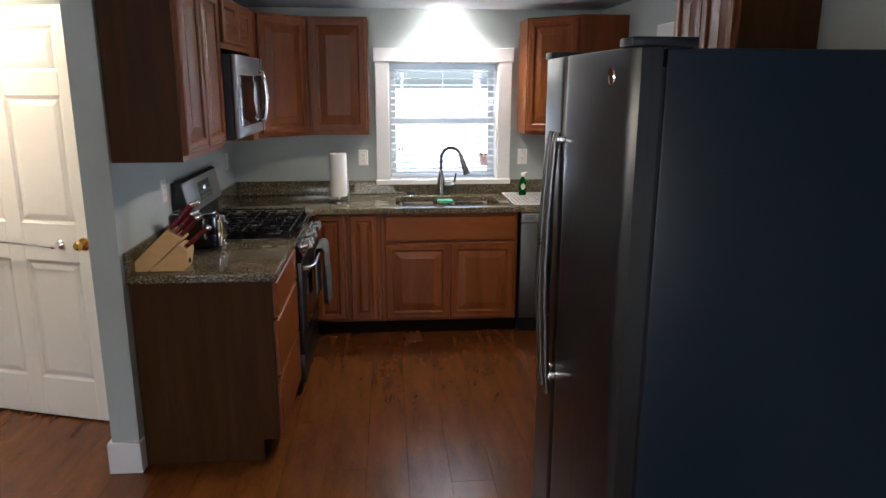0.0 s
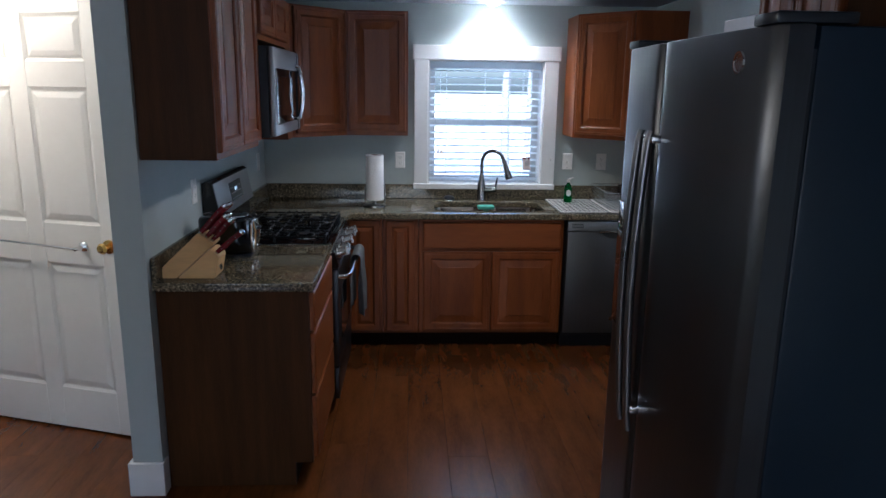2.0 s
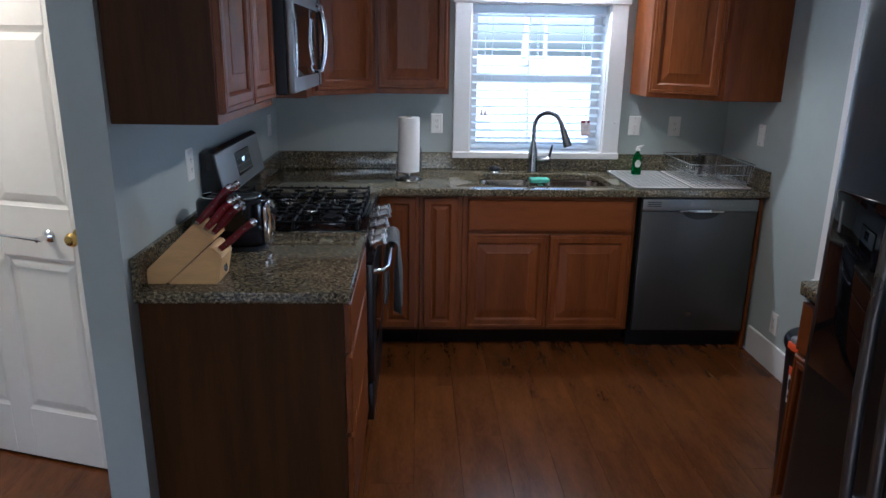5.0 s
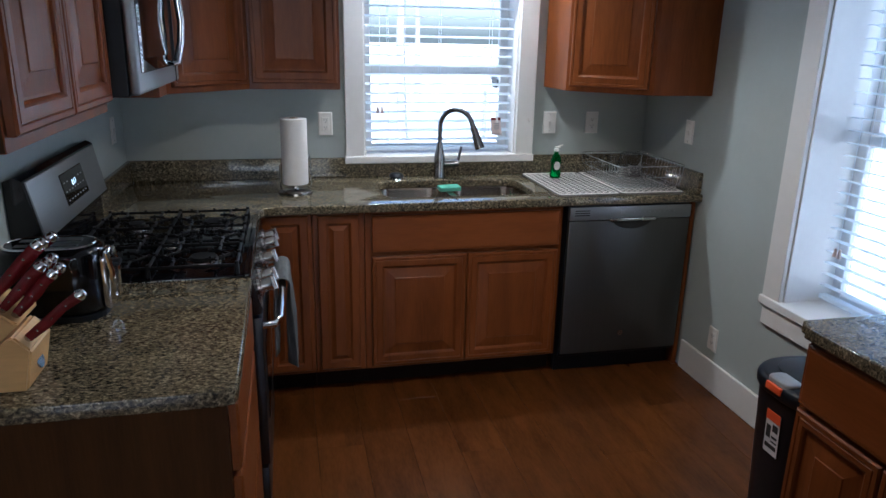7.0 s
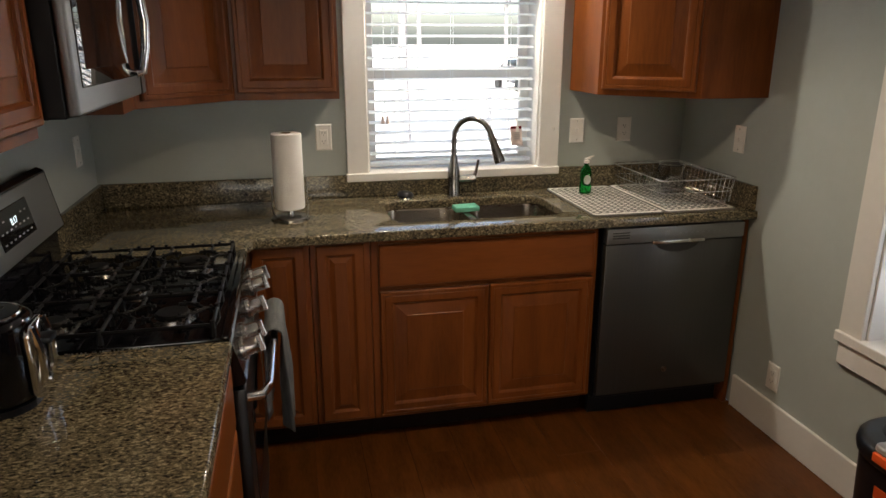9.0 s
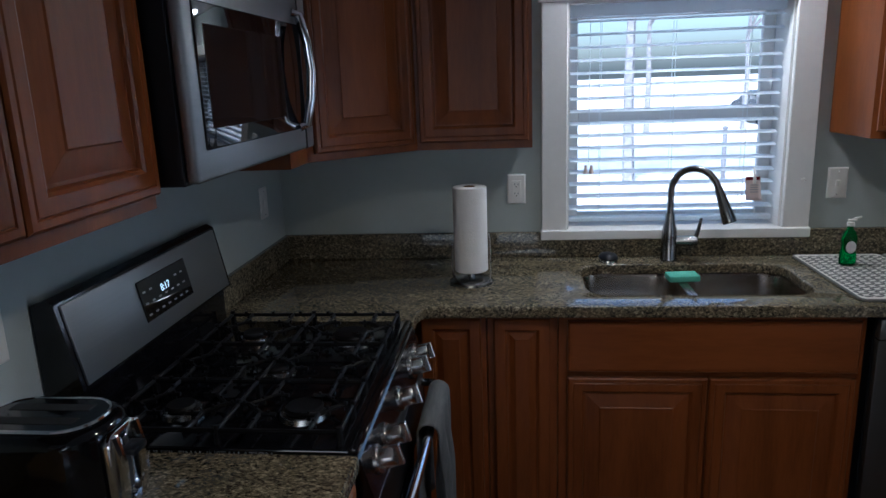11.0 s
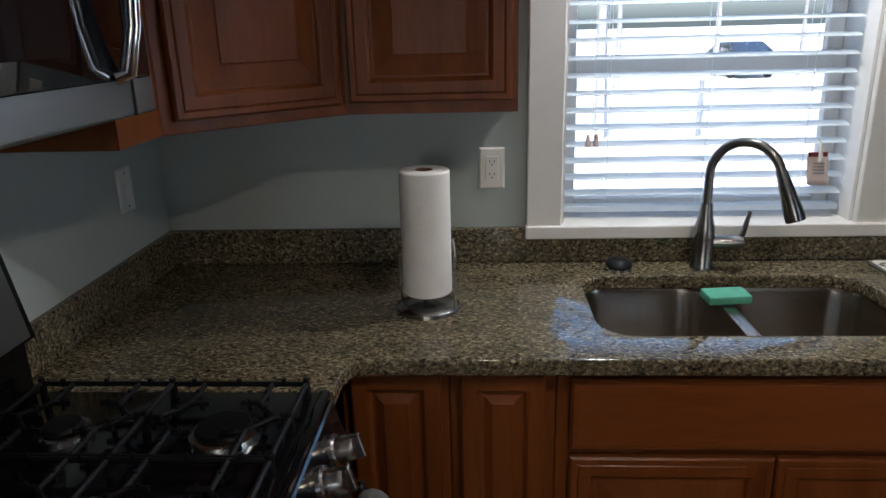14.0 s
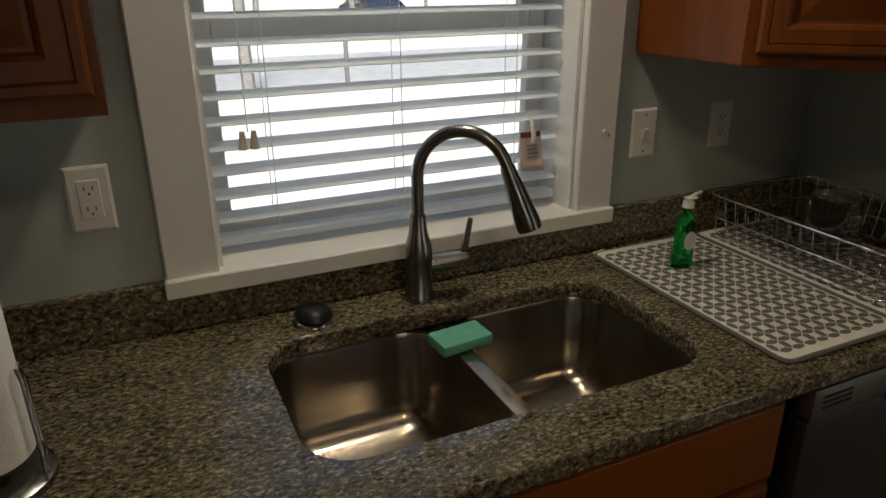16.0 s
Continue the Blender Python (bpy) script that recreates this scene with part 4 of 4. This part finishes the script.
tube("tension_arm", [(-0.066, 0.02, 0.012), (-0.070, 0.02, 0.05), (-0.068, 0.02, 0.13), (-0.066, 0.035, 0.13), (-0.068, 0.035, 0.05), (-0.066, 0.035, 0.012)], 0.003, CHROME, pt, n=6)

st = thing("sink_stopper", pose(0.262, 5.75, TOP), "black rubber sink stopper with a chrome ring", "sink stopper")
lathe("ring", [(0, 0.012), (0.030, 0.012), (0.036, 0.008), (0.037, 0), (0, 0)], CHROME, st)
lathe("cap", [(0, 0.034), (0.018, 0.033), (0.032, 0.027), (0.038, 0.018), (0.036, 0.012), (0, 0.012)], BLACKP, st, pose(0, 0, 0, 6, 4, 0))

tagged(box("sponge", -0.055, 0.055, -0.032, 0.032, 0.0, 0.022, SPONGE, None, 0.004, 2, pose(0.508, 5.60, BH + 0.006, 3, 0, 6)), "green kitchen sponge on the sink divider", "sponge")

sb = thing("dish_soap_bottle", pose(1.085, 5.635, TOP + 0.012), "green dish soap bottle with a white flip cap", "soap bottle")
bmb = bm_lathe([(0, 0), (0.026, 0.0), (0.029, 0.006), (0.029, 0.03), (0.025, 0.06), (0.028, 0.09), (0.022, 0.115), (0.011, 0.128), (0.011, 0.14), (0, 0.14)], 24)
for v in bmb.verts:
    v.co.y *= 0.62
add("bottle", mesh_of("bottle", bmb, SOAP, True), sb)
lathe("neck_ring", [(0, 0.152), (0.012, 0.152), (0.013, 0.139), (0, 0.139)], PLATE, sb, n=16)
tube("flip_spout", [(0.0, 0, 0.158), (0.016, 0, 0.166), (0.034, 0, 0.170)], [0.005, 0.004, 0.0035], PLATE, sb, n=8)
box("cap", -0.010, 0.020, -0.008, 0.008, 0.156, 0.163, PLATE, sb, 0.004, 2)
add("label", mesh_of("label", bm_prism([(0.017 * math.cos(radians(a)), 0.022 * math.sin(radians(a))) for a in range(0, 360, 20)], 0, 0.001), LABELW), sb, pose(0, -0.0185, 0.065, 90, 0, 0))


def drying_mat(x0, x1, y0, y1, m, label):
    d = thing("drying_mat", m, label, "drying mat", "drying mats")
    add("cloth", mesh_of("cloth", bm_prism(rounded(x0, x1, y0, y1, 0.02, 3), 0, 0.008, 0.003, 2), MATW, True), d)
    add("piping", mesh_of("piping", bm_tube([(x, y, 0.005) for x, y in rounded(x0, x1, y0, y1, 0.02, 3)], 0.0045, 6, True), MATG, True), d)
    bm = bmesh.new()
    p = 0.031
    ny, nx = int((y1 - y0 - 0.03) / p), int((x1 - x0 - 0.03) / p)
    ox, oy = (x0 + x1 - nx * p) / 2, (y0 + y1 - ny * p) / 2
    for i in range(nx + 1):
        for j in range(ny + 1):
            for dx, dy in ((1, 0), (0, 1)):
                if i + dx > nx or j + dy > ny:
                    continue
                cx, cy = ox + (i + dx / 2) * p, oy + (j + dy / 2) * p
                vs = [bm.verts.new((cx + p * (u * dx - v * dy), cy + p * (u * dy + v * dx), 0.0086)) for u, v in ((0.47, 0), (0.22, 0.22), (-0.22, 0.22), (-0.47, 0), (-0.22, -0.22), (0.22, -0.22))]
                bm.faces.new(vs)
    tagged(add("printed_lattice", mesh_of("printed_lattice", bm, MATG), d), kind="stuff")
    return d


drying_mat(0.955, 1.265, 5.235, 5.79, pose(0, 0, TOP), "pale drying mat printed with a grey lattice")
drying_mat(1.275, 1.60, 5.235, 5.79, pose(0, 0, TOP), "pale drying mat under the dish rack")

tagged(box("mat_tab", -0.018, 0.018, -0.010, 0.010, 0.0, 0.004, PLATE, None, 0.001, 1, pose(0.985, 5.795, TOP + 0.0005, 0, 0, 12)), "small white sewn tab at the corner of the drying mat", "tab")

rk = thing("dish_rack", pose(1.45, 5.52, TOP + 0.010), "chrome wire dish rack on the drying mat", "dish rack")
wires = []
for z, g in ((0.115, 0.0), (0.06, 0.008), (0.012, 0.016)):
    wires.append(bm_tube([(x, y, z) for x, y in rounded(-0.18 + g, 0.18 - g, -0.24 + g, 0.24 - g, 0.03, 3)], 0.0026 if z > 0.1 else 0.0018, 5, True))
for i in range(15):
    y = -0.21 + i * 0.03
    wires.append(bm_tube([(-0.18, y, 0.115), (-0.165, y, 0.012), (0.165, y, 0.012), (0.18, y, 0.115)], 0.0016, 4))
    if 3 < i < 13:
        wires.append(bm_tube([(-0.08, y, 0.012), (-0.08, y + 0.01, 0.085), (-0.08, y + 0.02, 0.012)], 0.0016, 4))
for i in range(9):
    x = -0.15 + i * 0.0375
    for s in (-1, 1):
        wires.append(bm_tube([(x, s * 0.24, 0.115), (x, s * 0.226, 0.012)], 0.0016, 4))
for sx in (-1, 1):
    for sy in (-1, 1):
        wires.append(bm_tube([(sx * 0.15, sy * 0.2, -0.001), (sx * 0.15, sy * 0.2, 0.014)], 0.005, 6))
add("wire_frame", mesh_of("wire_frame", merge(*wires), CHROME, True), rk)
cup = tagged(lathe("drinking_glass", [(0.028, 0), (0.036, 0.10), (0.034, 0.10), (0.0265, 0.004), (0, 0.004), (0, 0), (0.028, 0)], CLEAR, None, pose(1.40, 5.62, TOP + 0.026), 20), "clear drinking glass standing in the dish rack", "glass")
box_c = thing("plastic_tub", pose(1.47, 5.56, TOP + 0.026, 0, 0, 12), "clear plastic tub upside down in the dish rack", "tub")
lathe("tub_wall", [(0.070, 0), (0.055, 0.12), (0, 0.12), (0, 0.117), (0.053, 0.117), (0.067, 0), (0.070, 0)], CLEAR, box_c, n=20)


# ---- knife block and toaster ----
KS = Matrix.Scale(1.12, 4)
KB = pose(-0.915, 3.715, TOP) @ KS
kb = thing("knife_block", KB, "pale wood knife block full of red-handled knives", "knife block")
prof = [(-0.135, 0.0), (-0.042, 0.0), (0.098, 0.128), (0.042, 0.168)]
bm = bmesh.new()
f0 = [bm.verts.new((x, -0.055, z)) for x, z in prof]
f1 = [bm.verts.new((x, 0.055, z)) for x, z in prof]
for i in range(len(prof)):
    j = (i + 1) % len(prof)
    bm.faces.new((f0[i], f0[j], f1[j], f1[i]))
bm.faces.new(f0[::-1])
bm.faces.new(f1)
bmesh.ops.bevel(bm, geom=list(bm.edges), offset=0.004, segments=2, affect="EDGES")
add("tall_block", mesh_of("tall_block", bm, BIRCH, True), kb)
bm = bmesh.new()
prof = [(-0.040, 0.0), (0.096, 0.0), (0.112, 0.078), (0.085, 0.106), (0.076, 0.104)]
f0 = [bm.verts.new((x, -0.056, z)) for x, z in prof]
f1 = [bm.verts.new((x, 0.056, z)) for x, z in prof]
for i in range(len(prof)):
    j = (i + 1) % len(prof)
    bm.faces.new((f0[i], f0[j], f1[j], f1[i]))
bm.faces.new(f0[::-1])
bm.faces.new(f1)
bmesh.ops.bevel(bm, geom=list(bm.edges), offset=0.004, segments=2, affect="EDGES")
add("short_block", mesh_of("short_block", bm, BIRCH, True), kb)
lathe("oval_badge", [(0, 0.002), (0.015, 0.002), (0.016, 0), (0, 0)], NICKEL, kb, pose(0.1035, 0.0, 0.036, 0, 79, 0), 18)


def knife(m, length, label):
    k = thing("knife", m, label, "knife", "knives in the block")
    bm = bm_tube([(0, 0, -0.03), (0, 0, 0.004)], [0.0055, 0.0075], 8)
    add("bolster", mesh_of("bolster", bm, STEEL, True), k)
    bm = bm_tube([(0, 0, 0.002), (0.001, 0, length * 0.35), (-0.001, 0, length * 0.7), (0.002, 0, length)], [0.0085, 0.0105, 0.009, 0.0105], 10)
    for v in bm.verts:
        v.co.y *= 0.72
    add("handle", mesh_of("handle", bm, RED, True), k)
    for f in (0.22, 0.5, 0.78):
        bm = bm_tube([(0, -0.0082, length * f), (0, 0.0082, length * f)], 0.002, 6)
        add("rivet", mesh_of("rivet", bm, STEEL), k)
    lathe("end_cap", [(0, 0.014), (0.007, 0.012), (0.0105, 0.005), (0.0105, 0), (0, 0)], CHROME, k, pose(0.002, 0, length - 0.001), 12)


LEAN_K = 42
for i, (s, y, ln) in enumerate(((0.12, -0.033, 0.13), (0.12, 0.0, 0.125), (0.12, 0.033, 0.13), (0.50, -0.036, 0.10), (0.50, -0.010, 0.10), (0.50, 0.02, 0.10), (0.82, -0.03, 0.095), (0.82, 0.01, 0.095))):
    px = 0.042 + (0.098 - 0.042) * s
    pz = 0.168 + (0.128 - 0.168) * s
    knife(KB @ pose(px, y, pz + 0.004, 0, LEAN_K + (i % 3), 0), ln, "kitchen knife with a dark red riveted handle")
knife(KB @ pose(0.100, -0.03, 0.092, 0, 50, 0), 0.12, "serrated knife with a dark red riveted handle")

ts = thing("toaster", pose(-0.872, 4.085, TOP, 0, 0, 0), "black two-slice toaster with a chrome end panel", "toaster")
tb_o = rounded(-0.115, 0.130, -0.080, 0.080, 0.07)
body = bm_prism(tb_o, 0.012, 0.185, 0.022, 4)
add("body", mesh_of("body", body, BLACK, True), ts)
add("base", mesh_of("base", bm_prism(rounded(-0.11, 0.125, -0.076, 0.076, 0.065), 0.0, 0.014), BLACKP), ts)
add("top_plate", mesh_of("top_plate", bm_prism(rounded(-0.098, 0.108, -0.060, 0.060, 0.055), 0.184, 0.1885, 0.002, 1), BLACK, True), ts)
add("top_rim", mesh_of("top_rim", bm_tube([(x, y, 0.187) for x, y in rounded(-0.098, 0.108, -0.060, 0.060, 0.055)], 0.0035, 6, True), CHROME, True), ts)
for y in (-0.024, 0.024):
    box("bread_slot", -0.07, 0.075, y - 0.012, y + 0.012, 0.186, 0.1895, HOLE, ts, 0.001)
add("end_panel", mesh_of("end_panel", bm_prism([(y, z) for y, z in rounded(-0.045, 0.045, 0.015, 0.172, 0.025)], 0, 0.014, 0.004, 2), CHROME, True), ts, pose(0.124, 0, 0, 90, 0, 90))
for y in (-0.030, 0.030):
    tube("chrome_rib", [(0.136, y, 0.03), (0.146, y, 0.07), (0.148, y, 0.12), (0.138, y, 0.165)], 0.008, CHROME, ts, n=8)
box("lever_slot", 0.137, 0.1395, -0.006, 0.006, 0.06, 0.15, HOLE, ts, 0)
box("lever", 0.136, 0.164, -0.02, 0.02, 0.125, 0.138, BLACKP, ts, 0.004, 2)
lathe("dial", [(0, 0.014), (0.011, 0.013), (0.013, 0), (0, 0)], CHROME, ts, pose(0.137, 0.0, 0.045, 0, 90, 0), 16)

# ---- bin ----
bn = thing("rubbish_bin", pose(1.36, 3.965, 0), "tall black plastic rubbish bin with a push lid", "rubbish bin")
bm = bmesh.new()
lo = [bm.verts.new((x, y, 0.0)) for x, y in rounded(-0.12, 0.14, -0.14, 0.14, 0.11)]
hi = [bm.verts.new((x, y, 0.53)) for x, y in rounded(-0.145, 0.165, -0.17, 0.17, 0.135)]
for i in range(len(lo)):
    j = (i + 1) % len(lo)
    bm.faces.new((lo[i], lo[j], hi[j], hi[i]))
bm.faces.new(lo[::-1])
bm.faces.new(hi)
add("bin_body", mesh_of("bin_body", bm, BLACKP, True), bn)
add("lid", mesh_of("lid", bm_prism(rounded(-0.158, 0.178, -0.183, 0.183, 0.15), 0.525, 0.585, 0.025, 4), BLACKP, True), bn)
add("lid_panel", mesh_of("lid_panel", bm_prism(rounded(-0.09, 0.15, -0.14, 0.14, 0.10), 0.583, 0.59, 0.003, 2), BLACKP, True), bn)
add("push_button", mesh_of("push_button", bm_prism(rounded(-0.150, -0.085, -0.05, 0.05, 0.02), 0.55, 0.594, 0.008, 3), GREYP, True), bn)
box("orange_catch", -0.162, -0.150, -0.035, 0.035, 0.552, 0.577, ORANGE, bn, 0.003, 2)
box("lid_sticker", -0.03, 0.03, -0.08, -0.02, 0.5898, 0.5912, LABELW, bn, 0)
lab = thing("bin_sticker", pose(1.36 - 0.1395, 3.955, 0.33, 0, -2.7, 0), "white and red printed sticker on the bin", "sticker")
box("paper", -0.001, 0.001, -0.032, 0.032, 0.0, 0.15, LABELW, lab, 0)
box("red_block", -0.002, 0.0, -0.032, 0.032, 0.118, 0.152, ORANGE, lab, 0)
for k, (a, b, c, d) in enumerate(((-0.026, -0.002, 0.085, 0.11), (0.006, 0.026, 0.055, 0.10), (-0.026, 0.0, 0.06, 0.068), (-0.026, 0.0, 0.045, 0.05), (-0.026, 0.026, 0.02, 0.035))):
    box("print_bar", -0.0022, -0.0005, a, b, c, d, HOLE, lab, 0)

# tag hung in the sink window
tg = thing("hanging_tag", pose(0.822, Y1 + 0.040, 1.190), "small clear hook with a pale pink printed tag in the window", "tag")
bm = bmesh.new()
_rows = []
for k in range(7):
    v = k / 6
    _rows.append([bm.verts.new((-0.028 + 0.056 * u + 0.006 * v * v, -0.002 - 0.010 * v * v * (0.4 + u), 0.022 - 0.092 * v)) for u in (0, 0.25, 0.5, 0.75, 1)])
for a, b in zip(_rows, _rows[1:]):
    for q in range(4):
        bm.faces.new((a[q], a[q + 1], b[q + 1], b[q]))
_tagpaper = add("paper", mesh_of("paper", bm, TAGP, True), tg)
_sol = _tagpaper.modifiers.new("thick", "SOLIDIFY")
_sol.thickness = 0.0012
box("print", -0.026, 0.026, -0.0040, -0.0022, 0.008, 0.021, RED, tg, 0.0005)
for k in range(4):
    box("print_bar", -0.010, 0.020, -0.0060 - 0.0012 * k, -0.0042 - 0.0012 * k, -0.012 - k * 0.009, -0.009 - k * 0.009, GREYP, tg, 0)
tube("hook", [(0.004, -0.010, -0.004), (0.004, -0.012, 0.010), (0.004, -0.006, 0.03), (0.004, 0.002, 0.05), (0.004, 0.012, 0.055)], [0.006, 0.006, 0.0045, 0.004, 0.003], PLATE, tg, n=8)
ch = thing("cup_hook", pose(0.985, Y1 - 0.022, 1.206), "tiny white screw hook in the window casing", "hook")
lathe("screw_plate", [(0, 0.003), (0.006, 0.0025), (0.007, 0), (0, 0)], PLATE, ch, pose(0, 0, 0, 90, 0, 0), 12)
tube("hook_wire", [(0, -0.002, 0), (0, -0.012, 0), (0, -0.016, -0.006), (0, -0.012, -0.010)], 0.0016, CHROME, ch, n=6)

# ---- outside ----
GZ = -0.75
tagged(box("ground", -400, 400, -400, 400, GZ - 0.2, GZ, SNOW, None, 0), "pale gravel and old snow in the yard", "ground", kind="structure")
tagged(box("road", -200, 200, 20.0, 26.0, GZ, GZ + 0.02, ASPHALT, None, 0), "wet asphalt street beyond the yard", "road", kind="structure")


def car(m, label):
    c = thing("parked_car", m, label, "car")
    sec = [(-2.2, 0.35), (-2.25, 0.75), (-1.9, 0.95), (-1.2, 1.0), (-0.7, 1.45), (0.9, 1.48), (1.6, 1.02), (2.15, 0.95), (2.2, 0.35)]
    bm = bmesh.new()
    f0 = [bm.verts.new((x, -0.85 + (0.12 if z > 1.2 else 0), z)) for x, z in sec]
    f1 = [bm.verts.new((x, 0.85 - (0.12 if z > 1.2 else 0), z)) for x, z in sec]
    for i in range(len(sec)):
        j = (i + 1) % len(sec)
        bm.faces.new((f0[i], f0[j], f1[j], f1[i]))
    bm.faces.new(f0[::-1])
    bm.faces.new(f1)
    bmesh.ops.bevel(bm, geom=list(bm.edges), offset=0.06, segments=2, affect="EDGES")
    add("body", mesh_of("body", bm, CARPAINT, True), c)
    for x0, x1 in ((-0.75, 0.05), (0.12, 0.85)):
        box("side_window", x0, x1, -0.83, -0.74, 1.05, 1.36, BLACKGLASS, c, 0.02, 2)
    box("tail_lamp", 2.16, 2.23, -0.78, -0.62, 0.78, 0.86, REDLAMP, c, 0.01)
    for x in (-1.4, 1.35):
        for y in (-0.80, 0.80):
            lathe("wheel", [(0, 0.1), (0.2, 0.1), (0.31, 0.1), (0.33, 0.06), (0.33, -0.06), (0.31, -0.1), (0, -0.1)], RUBBER, c, pose(x, y, 0.33, 90, 0, 0), 20)
    return c


car(pose(11.3, 36.5, GZ, 0, 0, -86), "dark car parked along the street")
car(pose(-7.0, 24.4, GZ + 0.02, 0, 0, 180), "dark car parked along the street")


def bare_tree(x, y, h, seed, label):
    rnd = random.Random(seed)
    t = thing("bare_tree", pose(x, y, GZ), label, "tree", "bare trees beyond the yard")
    bms = []

    def limb(p, d, ln, r, depth):
        q = p + d * ln
        bms.append(bm_tube([p, p + d * ln * 0.5 + Vector((rnd.uniform(-1, 1), rnd.uniform(-1, 1), 0)) * ln * 0.05, q], [r, r * 0.8, r * 0.6], 5))
        if depth:
            for _ in range(3):
                limb(q, (d + Vector((rnd.uniform(-0.8, 0.8), rnd.uniform(-0.8, 0.8), rnd.uniform(0, 0.5)))).normalized(), ln * 0.66, r * 0.55, depth - 1)

    limb(Vector((0, 0, -0.1)), Vector((0, 0, 1)), h * 0.35, h * 0.011, 4)
    add("trunk_and_limbs", mesh_of("trunk_and_limbs", merge(*bms), BARK), t)


for i in range(9):
    bare_tree(-16 + i * 4.2, 31 + (i * 7) % 5, 9 + (i * 3) % 4, i, "bare winter tree with grey bark")
bare_tree(2.45, 19.0, 13, 40, "bare winter tree with grey bark")
sp = thing("yard_post", pose(4.5, 19.0, GZ), "slim grey post at the edge of the yard", "post")
lathe("shaft", [(0, 1.15), (0.045, 1.14), (0.05, 1.10), (0.05, 0.0), (0, 0)], OUTWALL, sp, n=12)
lathe("cap", [(0, 1.19), (0.04, 1.18), (0.065, 1.15), (0.065, 1.135), (0, 1.135)], OUTWALL, sp, n=12)

# ---- floor planks ----
rnd = random.Random(4)
PWID, PLEN = 0.19, 1.28


def plank_mesh(w, l):
    return mesh_of("plank", bm_box(0.0003, w - 0.0003, 0.0003, l - 0.0003, -0.009, 0.0, 0.0006), PLANK)


shared = {}
x = XW + 0.0
row = 0
while x < X1 - 0.001:
    w = min(PWID, X1 - x)
    end = Y1 if x + w > -1.0 else 4.40
    y = YS - (row * 0.47) % PLEN
    while y < end - 0.001:
        a, b = max(y, YS), min(y + PLEN, end)
        if b - a > 0.02:
            key = (round(w, 3), round(b - a, 3))
            if key not in shared:
                shared[key] = plank_mesh(w, b - a)
            add("plank", shared[key], floor_thing, pose(x, a, 0))
        y += PLEN
    x += PWID
    row += 1
